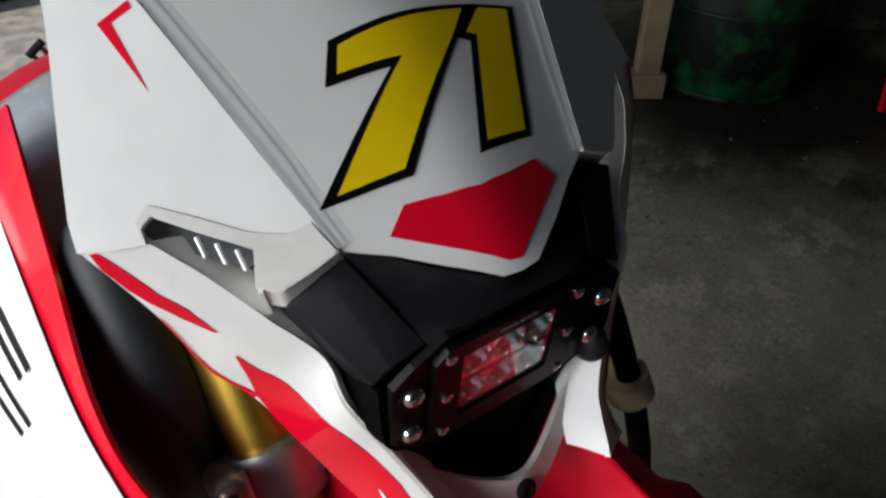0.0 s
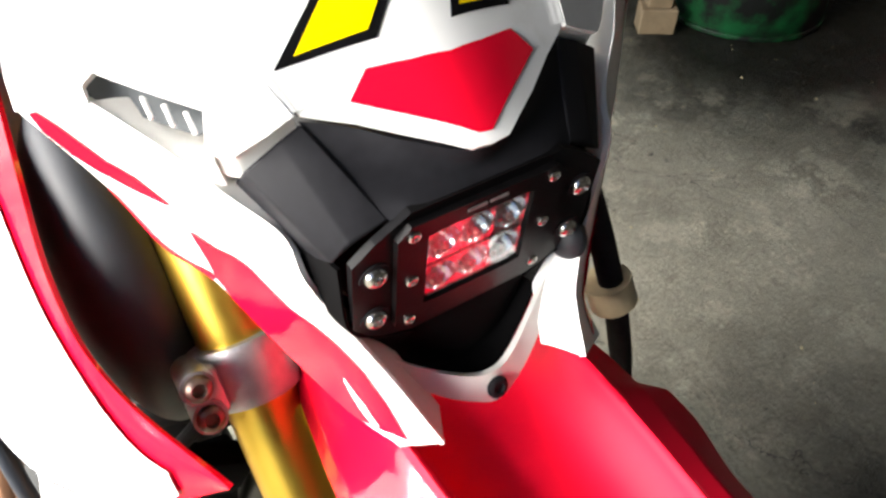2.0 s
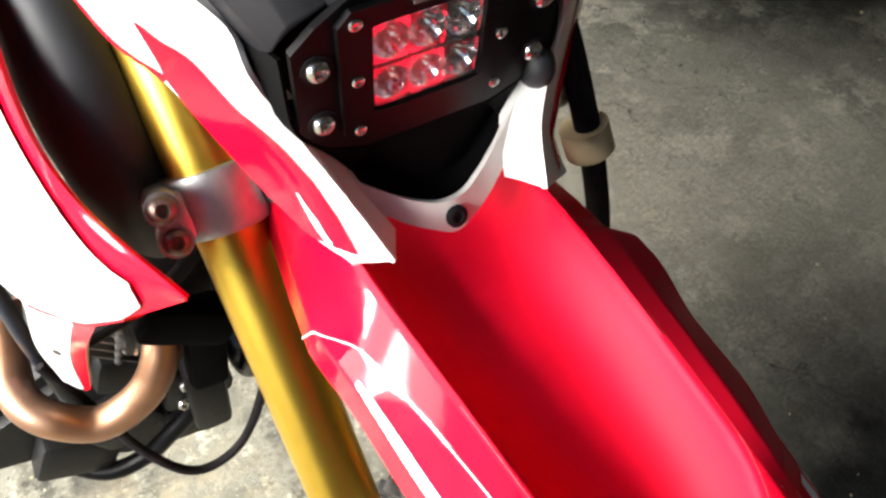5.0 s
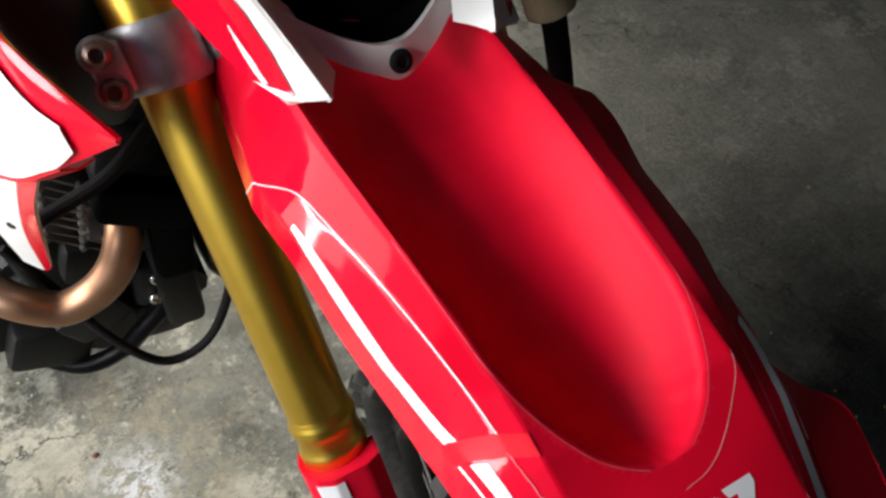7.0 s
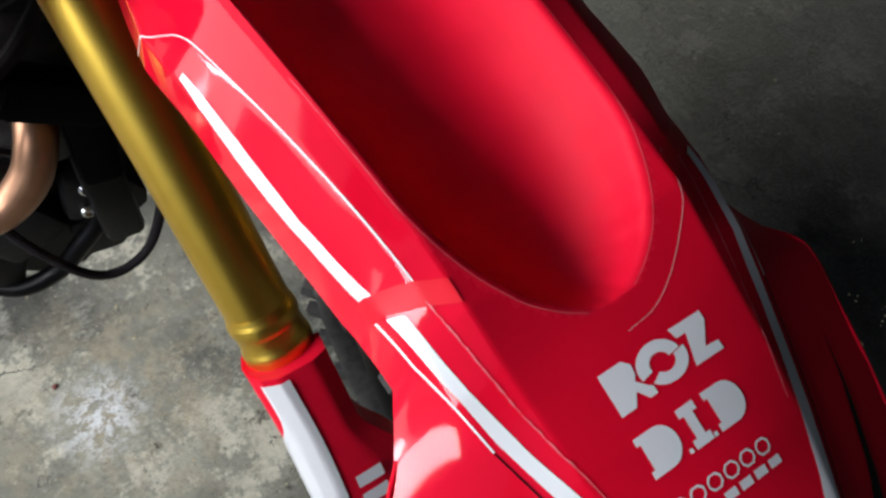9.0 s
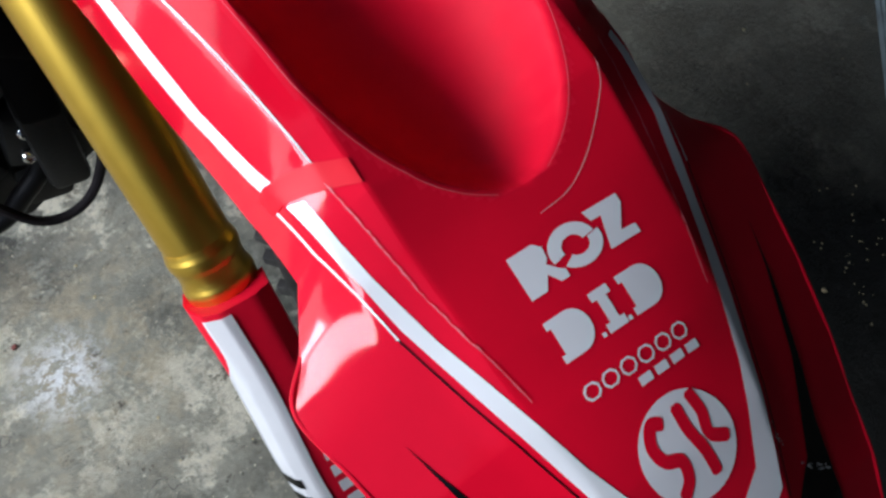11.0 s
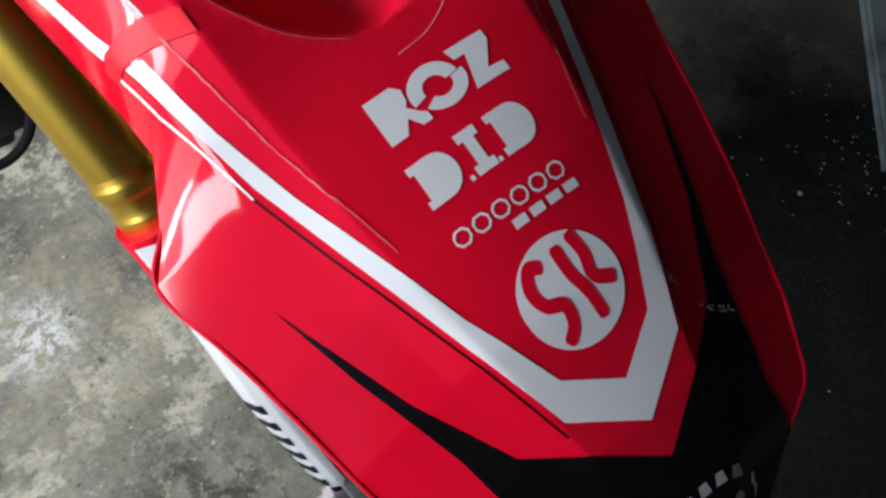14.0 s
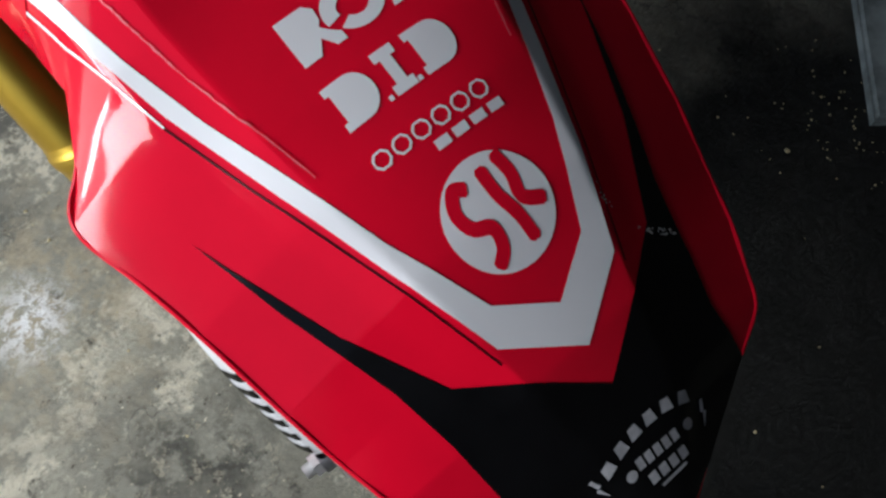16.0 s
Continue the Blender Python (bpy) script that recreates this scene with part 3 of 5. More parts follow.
# scuffed specks
rs = random.Random(3)
for cx, cy, w, h, n in ((0.0415, -0.3386, .0064, .0010, 30), (0.0294, -0.3220, .0012, .0040, 10)):
    rings = []
    for i in range(n):
        x, y, r = cx + rs.uniform(-w, w), cy + rs.uniform(-h, h), rs.uniform(.0002, .0005)
        y -= (x - cx) * .60 if w > .003 else 0
        rings.append([(x - r, y), (x - r * .3, y + r * rs.uniform(.5, 1.4)), (x + r, y + r * .3), (x + r * .4, y - r)])
    bm = bmesh.new()
    for q in rings:
        join(bm, draped([q], fender_z, 0.0012, 0.01))
    tagged(part("scuff", bm, GREY_WHITE, fender), kind="stuff")

# sponsor marks as plain shapes
def mark(name, rings, mat=WHITE_FILM, lift=0.00025):
    return part(name, draped(rings, fender_z, lift, 0.004), mat, fender)

def slab(x0, x1, y0, y1, slant=0.0):
    return [(x0, y0), (x1, y0), (x1 + slant, y1), (x0 + slant, y1)]

def chamfered(x0, x1, y0, y1, c=0.003, lean=0.0):
    return [(x0 + c + lean, y0), (x1 - c + lean, y0), (x1 + lean * .8, y0 - c), (x1, y1 + c), (x1 - c, y1), (x0 + c, y1), (x0, y1 + c), (x0 + lean * .8, y0 - c)]

def half_ring(cx, cy, rx, ry, k, a0, a1, n=18):
    """A bent bar: part of a ring whose hole is k times its size."""
    ang = [radians(a0 + (a1 - a0) * i / n) for i in range(n + 1)]
    return [(cx + rx * math.cos(a), cy + ry * math.sin(a)) for a in ang] + [(cx + rx * k * math.cos(a), cy + ry * k * math.sin(a)) for a in ang[::-1]]

def rounded_block(x0, x1, y0, y1, ear=.0014, n=12):
    """A block with a notched straight side and a rounded far side."""
    m, ry = x1 - (y0 - y1) * .48, (y0 - y1) / 2
    arc = [(m + (x1 - m) * math.cos(a), (y0 + y1) / 2 + ry * math.sin(a)) for a in [math.pi / 2 - math.pi * i / n for i in range(n + 1)]]
    return [(x0, y0)] + arc + [(x0, y1), (x0, y1 + .0024), (x0 + ear, y1 + .0024), (x0 + ear, y0 - .0024), (x0, y0 - .0024)]

mark("sponsor_mark", [[(-0.0192, -0.2368), (-0.0098, -0.2368), (-0.0074, -0.2390), (-0.0078, -0.2424), (-0.0092, -0.2440), (-0.0062, -0.2470), (-0.0046, -0.2480), (-0.0046, -0.2506), (-0.0078, -0.2506), (-0.0106, -0.2468), (-0.0134, -0.2508), (-0.0192, -0.2508)]])
mark("sponsor_mark", [half_ring(0.0016, -0.2436, 0.0088, 0.0070, .46, 8, 196)])
mark("sponsor_mark", [half_ring(0.0032, -0.2440, 0.0088, 0.0066, .46, 214, 372)])
mark("sponsor_mark", [[(0.0100, -0.2366), (0.0238, -0.2366), (0.0238, -0.2398), (0.0186, -0.2470), (0.0240, -0.2474), (0.0240, -0.2505), (0.0118, -0.2505), (0.0150, -0.2402), (0.0112, -0.2402)]])
for x0 in (-0.0204, 0.0070):
    mark("sponsor_mark", [rounded_block(x0, x0 + 0.0136, -0.2578, -0.2708)])
mark("sponsor_mark", [[(-0.0036, -0.2578), (0.0036, -0.2578), (0.0036, -0.2606), (0.0018, -0.2606), (0.0018, -0.2680), (0.0036, -0.2680), (0.0036, -0.2708), (-0.0036, -0.2708), (-0.0036, -0.2680), (-0.0018, -0.2680), (-0.0018, -0.2606), (-0.0036, -0.2606)]])
for x0 in (-0.0055, 0.0047):
    mark("sponsor_mark", [slab(x0 - 0.0007, x0 + 0.0007, -0.2694, -0.2708)])
for i in range(6):
    x0 = -0.0208 + 0.0069 * i
    mark("sponsor_mark", [chamfered(x0, x0 + 0.0056, -0.2786, -0.2834, .0014), chamfered(x0 + .0006, x0 + .0050, -0.2792, -0.2828, .0012)])
for i in range(4):
    x0 = -0.0037 + 0.0064 * i
    mark("sponsor_mark", [slab(x0, x0 + 0.0048, -0.2853, -0.2880)])
mark("round_badge", [disc_ring(0.0002, -0.3092, 0.0172, 0.0157, 48)])
def stroke(pts, w):
    """The outline of a brush stroke along pts."""
    p = spline([(*q, 0) for q in pts], 6 * len(pts))
    left, right = [], []
    for i, q in enumerate(p):
        d = (p[min(i + 1, len(p) - 1)] - p[max(i - 1, 0)]).normalized()
        n = Vector((-d.y, d.x, 0)) * w * (0.55 if i in (0, len(p) - 1) else 1.0)
        left.append((q + n)[:2])
        right.append((q - n)[:2])
    return [tuple(q) for q in left + right[::-1]]
for pts in ([(-0.0035, -0.3000), (-0.0070, -0.2985), (-0.0098, -0.3030), (-0.0085, -0.3080), (-0.0040, -0.3105), (-0.0045, -0.3155), (-0.0085, -0.3190)],
            [(0.0020, -0.2975), (0.0022, -0.3050), (0.0040, -0.3120), (0.0045, -0.3190)],
            [(0.0075, -0.2965), (0.0085, -0.3030), (0.0075, -0.3090), (0.0130, -0.3125)]):
    mark("badge_stroke", [stroke([(x * 1.1, -0.3092 + (y + 0.3085) * 1.1) for x, y in pts], 0.0020)], RED_FILM, 0.0004)
MARK_GREY = material("grey_print", (0.36, 0.36, 0.37), 0.4, noise_scale=200, vary=0.3)
for cx, cy, a in ((-0.0159, -0.3822, .35), (-0.0091, -0.3801, .22), (-0.0026, -0.3789, .08), (0.0042, -0.3786, -.04), (0.0113, -0.3793, -.18), (0.0181, -0.3814, -.35)):
    d, n, c = Vector((1, a)).normalized(), Vector((-a, 1)).normalized(), Vector((cx, cy))
    mark("maker_mark", [[tuple(c + d * u * 0.0024 + n * v * 0.0019) for u, v in ((-1, -1), (1, -1), (.7, 1), (-.7, 1))]], MARK_GREY, 0.0008)
for n, x0, w, y in ((5, -0.0075, .0037, -0.3857), (4, -0.0062, .0043, -0.3920)):
    for i in range(n):
        mark("maker_mark", [slab(x0 + w * i, x0 + w * i + w * .72, y - .0002 * i, y - .0002 * i - .0036)], MARK_GREY, 0.0008)
for x0 in (-0.0107, 0.0149):
    mark("maker_mark", [disc_ring(x0, -0.3888, 0.0021, 0.0018, 10)], MARK_GREY, 0.0008)
for sx, cx, cy in ((-1, -0.0205, -0.3850), (1, 0.0222, -0.3900)):
    mark("maker_mark", [[(cx + sx * x, cy + y) for x, y in ((.0016, .0040), (-.0004, .0006), (.0008, .0004), (-.0014, -.0040), (.0022, .0000), (.0010, .0003), (.0030, .0038))]], MARK_GREY, 0.0008)
mark("maker_mark", [slab(-0.0035, 0.0075, -0.3972, -0.3982)], MARK_GREY, 0.0008)

# headlight mask
mask = part("headlight_mask", draped([[(-0.0628, 0.0500), (-0.0452, 0.0394), (-0.0268, 0.0262), (-0.0083, 0.0136), (0.0000, 0.0125), (0.0088, 0.0136), (0.0292, 0.0267), (0.0471, 0.0398), (0.0628, 0.0500), (0.0670, 0.0640), (0.0760, 0.0925), (0.0915, 0.1441), (0.1060, 0.1900), (-0.1060, 0.1900), (-0.0915, 0.1441), (-0.0760, 0.0925), (-0.0670, 0.0640)]], plate_z, 0, 0.006, 0.003), WHITE, bike, "white plastic headlight mask with race number")
ARM = [[(.1500, .108, 1.0420), (.138, .1015, 1.0450), (.1265, .0945, 1.0460)], [(.132, .092, 1.008), (.122, .086, 1.022), (.1105, .0800, 1.0290)], [(.121, .085, .975), (.110, .074, .993), (.0950, .0650, 1.0090)],
       [(.107, .075, .955), (.094, .060, .974), (.0790, .0490, .9890)], [(.094, .060, .925), (.085, .045, .945), (.0780, .0330, .9740)], [(.082, .048, .897), (.073, .030, .922), (.0665, .0240, .9450)],
       [(.071, .020, .885), (.063, .010, .900), (.0535, .0060, .9140)], [(.061, -.007, .886), (.053, -.012, .886), (.0430, -.0185, .8880)]]

def arm_point(r, k, sx, lift=0.0):
    """A point on the mask's arm: r along it from the top, k across it from its lower edge."""
    def row(q):
        cols = [spline_at([a[c] for a in ARM], q) for c in range(3)]
        return cols
    p = spline_at([tuple(c) for c in row(r)], k * 2)
    if sx > 0:
        wide = float(np.interp(r, (0, 1, 2, 3, 4, 5, 6), (.002, .003, .004, .009, .012, .014, .004)))
        p = p + Vector((float(np.interp(r, (0, 1, 2, 3, 4, 5, 6), (.002, .0135, .0180, .0180, .011, .007, .001))) + wide * (1 - k), 0, float(np.interp(r, (0, 1, 2, 3, 4, 5, 6), (0, .005, .009, .010, .006, .001, 0)))))
        p.z += .005 * smooth(5.9, 7.0, r) * k - .002 * smooth(5.9, 7.0, r) * (1 - k)
    if lift:
        u = spline_at([tuple(c) for c in row(min(r + .1, 7))], k * 2) - spline_at([tuple(c) for c in row(max(r - .1, 0))], k * 2)
        v = spline_at([tuple(c) for c in row(r)], min(k * 2 + .1, 2)) - spline_at([tuple(c) for c in row(r)], max(k * 2 - .1, 0))
        n = u.cross(v).normalized()
        if n.dot(Vector((.5, -.7, .5))) < 0:
            n = -n
        p = p + n * lift
    return (sx * p.x, p.y, p.z)

def spline_at(pts, u):
    p = [Vector(q) for q in pts]
    p = [2 * p[0] - p[1]] + p + [2 * p[-1] - p[-2]]
    k = min(max(int(u), 0), len(pts) - 2)
    f, (a, b, c, d) = u - k, p[k:k + 4]
    return 0.5 * (2 * b + (c - a) * f + (2 * a - 5 * b + 4 * c - d) * f * f + (3 * b - a - 3 * c + d) * f ** 3)

def arm_film(spans, sx, mat, name, label="", lift=.0005, n=26):
    """A thin film on the arm; spans are rows of place along it and the two edges across it."""
    rows = []
    for i in range(n):
        u = i / (n - 1) * (len(spans) - 1)
        k = min(int(u), len(spans) - 2)
        r, k0, k1 = [a + (b - a) * (u - k) for a, b in zip(spans[k], spans[k + 1])]
        rows.append([arm_point(r, k0 + (k1 - k0) * q / 6, sx, lift) for q in range(7)])
    part(name, loft(rows, 7, n, 0, True, True), mat, mask, label)

for sx in (-1, 1):
    ring = [(0.0640, 0.0505), (0.0680, 0.0640), (0.0770, 0.0925), (0.0925, 0.1441), (0.1070, 0.1900), (0.1200, 0.1900), (0.1257, 0.1674), (0.1305, 0.1554), (0.1369, 0.1419), (0.1429, 0.1288), (0.1488, 0.1152), (0.1501, 0.1072),
            (0.1390, 0.1005), (0.1262, 0.0941), (0.1258, 0.0985), (0.1205, 0.0987), (0.1080, 0.0858), (0.0918, 0.0698), (0.0967, 0.0612), (0.0885, 0.0545), (0.0744, 0.0518)]
    if sx > 0:
        ring = ring[:14] + [(0.1105, 0.0765)] + ring[18:]
    part("side_panel", draped([[(sx * x, y) for x, y in ring]], side_z, 0.0017, 0.004, 0.003), WHITE, mask)
    ring = [(0.1268, 0.0960), (0.1262, 0.1010), (0.1200, 0.1020), (0.1070, 0.0900), (0.0910, 0.0745), (0.0785, 0.0655), (0.0690, 0.0630), (0.0645, 0.0510), (0.0744, 0.0520), (0.0885, 0.0547), (0.0962, 0.0612), (0.0915, 0.0696), (0.1078, 0.0860), (0.1203, 0.0989), (0.1256, 0.0987), (0.1258, 0.0955)]
    if sx < 0:
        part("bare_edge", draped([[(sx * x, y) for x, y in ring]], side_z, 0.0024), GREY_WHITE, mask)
    part("arm", loft([[arm_point(i * 7 / 44, j / 8, sx) for j in range(9)] for i in range(45)], 9, 45, 0.003, True, True), WHITE, mask)
    shelf = []
    for i in range(24):
        r = i * 7 / 23
        p = Vector(arm_point(r, 1.0, sx))
        p.x *= sx
        q = Vector((-.019, .001, -.006)).lerp(Vector((-.011, .022, -.005)), smooth(2.6, 3.6, r))
        shelf.append([(sx * p.x, p.y, p.z - .0005), (sx * (p.x + q.x * .6), p.y + q.y * .6, p.z + q.z * .5), (sx * (p.x + q.x), p.y + q.y, p.z + q.z)])
    # whiter on the brake hose's side: light on this wall put into its colour
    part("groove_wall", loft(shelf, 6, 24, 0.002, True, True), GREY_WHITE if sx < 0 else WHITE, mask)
    arm_film([(.05, .10, .20), (.25, .02, .24), (.55, .03, .26), (.83, .10, .28), (1.2, .24, .40), (1.7, .49, .51)], sx, RED_FILM, "flank_stripe", "red flank stripe")
    arm_film([(1.0, 0, .02), (1.9, 0, .04), (2.6, 0, .04), (3.0, 0, .08)], sx, RED_FILM, "flank_stripe")
    arm_film([(2.15, .42, .44), (2.6, .22, .40), (3.0, .05, .45), (3.4, 0, .50), (4.3, 0, .67), (5.5, 0, .73), (6.1, 0, .66), (6.5, .12, .54), (6.85, .36, .40)], sx, RED_FILM, "flank_stripe", "red flank stripe", n=44)
    arm_film([(5.35, .40, .42), (5.9, .24, .36), (6.4, .10, .20)], sx, WHITE_FILM, "white_sliver", lift=.0009)
    # sloping step from the side panel down to the number plate
    step = []
    for i in range(30):
        y = .0505 + (.190 - .0505) * i / 29
        w = .0022 + .0026 * smooth(.05, .09, y)
        hi_x, lo_x = crease_x(y) + .0012, crease_x(y) - w
        top, low = side_z(hi_x, y) + .0020, plate_z(lo_x, y) + .0004
        step.append([(sx * (hi_x + .0040), y, side_z(hi_x + .0040, y) + .0019), (sx * (hi_x + .0012), y, side_z(hi_x + .0012, y) + .0024), (sx * hi_x, y, top + .0001),
                     (sx * (hi_x + lo_x) / 2, y, (top + low) / 2), (sx * lo_x, y, low + .0004), (sx * (lo_x - .0016), y, plate_z(lo_x - .0016, y) + .0003), (sx * (lo_x - .0040), y, plate_z(lo_x - .0040, y) + .0001)])
    part("crease_step", loft(step, 20, 60, 0, True, True), WHITE, mask)
    # ribs inside the vent
    lip = [(.0645, .0508), (.0744, .0520), (.0885, .0547), (.0967, .0614), (.0918, .0700)]
    part("panel_lip", loft([[(sx * x, y, side_z(x, y) + .0012) for x, y in lip], [(sx * (x - .001), y + .003, side_z(x, y) - .006) for x, y in lip], [(sx * (x - .002), y + .005, side_z(x, y) - .014) for x, y in lip]], 24, 6, .0015, True, True), WHITE, mask)
    if sx > 0:
        continue
    for k in range(3):
        t = .40 + .2 * k
        a = Vector((.1205, .0987, 0)).lerp(Vector((.0918, .0698, 0)), t)
        bm = bmesh.new()
        add_tube(bm, [(sx * a.x, a.y - .001, side_z(a.x, a.y) - .003), (sx * (a.x + .000), a.y - .009, side_z(a.x, a.y) - .008)], .0010, 4, 6)
        part("grille_rib", bm, WHITE, mask)
    # added dark grey sheet standing in for the shaded inside of the vent
    part("vent_back", draped([[(sx * x, y) for x, y in ((.132, .108), (.1305, .097), (.118, .087), (.099, .068), (.092, .068), (.094, .080), (.112, .100), (.122, .109))]], side_z, -.008, .006, .001), VENT_DARK, mask)
    bm = bmesh.new()
    face = [[(sx * .0918, .0698, side_z(.0918, .0698) - .003), (sx * .0967, .0612, side_z(.0967, .0612) - .003)], [(sx * .0890, .0760, 1.018), (sx * .0935, .0660, 1.010)]]
    part("bracket_face", loft(face, 4, 4, .002), WHITE, mask)

NUM7 = [(-0.0323, 0.1086), (-0.0417, 0.0955), (-0.0124, 0.0918), (-0.0647, 0.0640), (-0.0248, 0.0568), (0.0241, 0.0960), (0.0419, 0.1094)]
NUM7_IN = [(-0.0292, 0.1059), (-0.0350, 0.0974), (-0.0054, 0.0939), (-0.0559, 0.0645), (-0.0267, 0.0600), (0.0213, 0.0962), (0.0344, 0.1075)]
NUM1 = [(0.0241, 0.0964), (0.0305, 0.0945), (0.0067, 0.0535), (0.0379, 0.0571), (0.0648, 0.1084), (0.0419, 0.1094)]
NUM1_IN = [(0.0303, 0.0980), (0.0357, 0.0971), (0.0130, 0.0573), (0.0357, 0.0595), (0.0603, 0.1071), (0.0436, 0.1078)]
def plate_mark(name, ring, mat, lift, label=""):
    return part(name, draped([ring], plate_z, lift, 0.006), mat, mask, label)
plate_mark("race_number", NUM7, BLACK_FILM, 0.0006, "yellow race number seven with black outline")
plate_mark("race_number_fill", NUM7_IN, YELLOW, 0.0010)
plate_mark("race_number", NUM1, BLACK_FILM, 0.0006, "yellow race number one with black outline")
plate_mark("race_number_fill", NUM1_IN, YELLOW, 0.0010)
plate_mark("red_patch", [(-0.0335, 0.0507), (-0.0440, 0.0451), (-0.0039, 0.0171), (0.0020, 0.0164), (0.0403, 0.0416), (0.0329, 0.0487), (0.0160, 0.0452), (0.0, 0.0436), (-0.0160, 0.0462)], RED_FILM, 0.0006, "red angular decal")
for sx in (-1, 1):
    part("red_tick", draped([[(sx * x, y) for x, y in [(0.1101, 0.1516), (0.0965, 0.1500), (0.0965, 0.1475), (0.1054, 0.1488), (0.1030, 0.1252)]]], side_z, 0.0020), RED_FILM, mask)

# chin of the mask with its fixing screw
chin = [[(.0660, .036, .950), (.0620, .030, .940)], [(.050, .024, .916), (.047, .016, .902)], [(.030, .013, .899), (.029, .005, .886)], [(.012, .004, .891), (.013, -.002, .877)], [(0, .001, .890), (0, -.004, .871)],
        [(-.012, .004, .891), (-.013, -.002, .877)], [(-.030, .013, .899), (-.029, .005, .886)], [(-.050, .024, .916), (-.047, .016, .902)], [(-.0660, .036, .950), (-.0620, .030, .940)]]
part("chin", loft(chin, 6, 48, 0.004), GREY_WHITE, mask)
bm = bmesh.new()
bolt(bm, (0, -0.0025, 0.8810), (0, -1, 0.45), 0.0062, 0.0028)
part("chin_screw", bm, BLACK, mask)

# headlamp: black housing, bolted plate, recessed lens with six reflectors
lamp_rows = [[(-.0625, .0530, 1.0365), (-.0457, .0425, 1.0335), (-.0276, .0290, 1.0280), (0, .0165, 1.0215), (.0276, .0290, 1.0280), (.0457, .0425, 1.0335), (.0625, .0530, 1.0365)],
             [(-.0545, .035, 1.0200), (-.040, .030, 1.0180), (-.020, .0225, 1.0155), (0, .0180, 1.0135), (.020, .0225, 1.0155), (.040, .030, 1.0180), (.0545, .035, 1.0200)],
             [(-.0455, .0165, 1.0050), (-.034, .0145, 1.0085), (-.017, .0135, 1.0090), (0, .0135, 1.0090), (.017, .0135, 1.0090), (.034, .0145, 1.0085), (.0455, .0165, 1.0050)]]
lamp = part("headlamp", loft(lamp_rows, 33, 14, 0.003), BLACK, bike, "black six-lens lamp bolted into the mask")
for sx in (-1, 1):
    bm = bmesh.new()
    pts = [(.0870, .0545, 1.0215), (.0715, .0515, 1.0320), (.0620, .0508, 1.0368), (.0450, .0165, 1.0055), (.0625, .0195, .9985), (.0690, .0225, .9880),
           (.0885, .0680, 1.0080), (.0600, .0700, 1.0200), (.0450, .0400, .9900), (.0720, .0500, .9730)]
    if sx > 0:
        pts = [(x + (.003 if x > .08 else .002 if x > .068 else 0), y, z) for x, y, z in pts]
    v = [bm.verts.new((sx * x, y, z)) for x, y, z in pts]
    for f in ((0, 1, 4, 5), (1, 2, 3, 4), (0, 5, 9, 6), (2, 7, 8, 3), (0, 6, 7, 2, 1), (5, 4, 3, 8, 9), (6, 9, 8, 7)):
        bm.faces.new([v[q] for q in f])
    bmesh.ops.recalc_face_normals(bm, faces=bm.faces[:])
    bmesh.ops.bevel(bm, geom=bm.edges[:], offset=.0016, segments=3, profile=.5, affect="EDGES")
    part("cheek", bm, BLACK, lamp, "matt black plastic cheek of the lamp housing", sharp=50)
    wall = [[(.0720, .045, .985), (.0680, .022, .985)], [(.0790, .040, .965), (.0680, .020, .950)], [(.0620, .035, .925), (.0560, .022, .934)], [(.0460, .028, .905), (.0330, .024, .922)]]
    part("inner_wall", loft(flip(wall, sx), 8, 16, 0.002), MATT_BLACK, lamp)
bm = prism([(-.084, .985), (-.060, .915), (-.02, .885), (.02, .885), (.060, .915), (.084, .985), (.080, 1.02), (-.080, 1.02)], .058, .062)
part("back_shell", bm, MATT_BLACK, lamp, smooth_shade=False)
bm = loft([[(-.066, .0455, .950), (-.050, .0400, .916), (-.030, .0310, .900), (-.012, .0235, .8930), (0, .0215, .8920), (.012, .0235, .8930), (.030, .0310, .900), (.050, .0400, .916), (.066, .0455, .950)], [(-.060, .033, .955), (-.048, .031, .934), (-.030, .0295, .928), (-.012, .0290, .927), (0, .0290, .927), (.012, .0290, .927), (.030, .0295, .928), (.048, .031, .934), (.060, .033, .955)]], 40, 8, 0.002)
part("lower_shell", bm, MATT_BLACK, lamp)
bm = loft([[(-.050, .030, .912), (-.030, .0185, .8945), (-.012, .0095, .8865), (0, .007, .8855), (.012, .0095, .8865), (.030, .0185, .8945), (.050, .030, .912)], [(-.050, .044, .913), (-.030, .035, .8965), (-.012, .027, .8895), (0, .025, .8885), (.012, .027, .8895), (.030, .035, .8965), (.050, .044, .913)]], 32, 6, 0.002)
part("chin_floor", bm, MATT_BLACK, lamp)

TILT_PLATE = Matrix.Translation((0, .0181, .966)) @ Matrix.Rotation(radians(7.8), 4, "X") @ Matrix.Translation((0, -.0165, -.966))
def tilted(bm):
    bmesh.ops.transform(bm, matrix=TILT_PLATE, verts=bm.verts[:])
    return bm
OUT = [(.0380, 1.0090), (.0540, .9990), (.0645, .9900), (.0650, .9450), (.0550, .9320), (.0340, .9240)]
outline = OUT + [(-x, z) for x, z in OUT[::-1]]
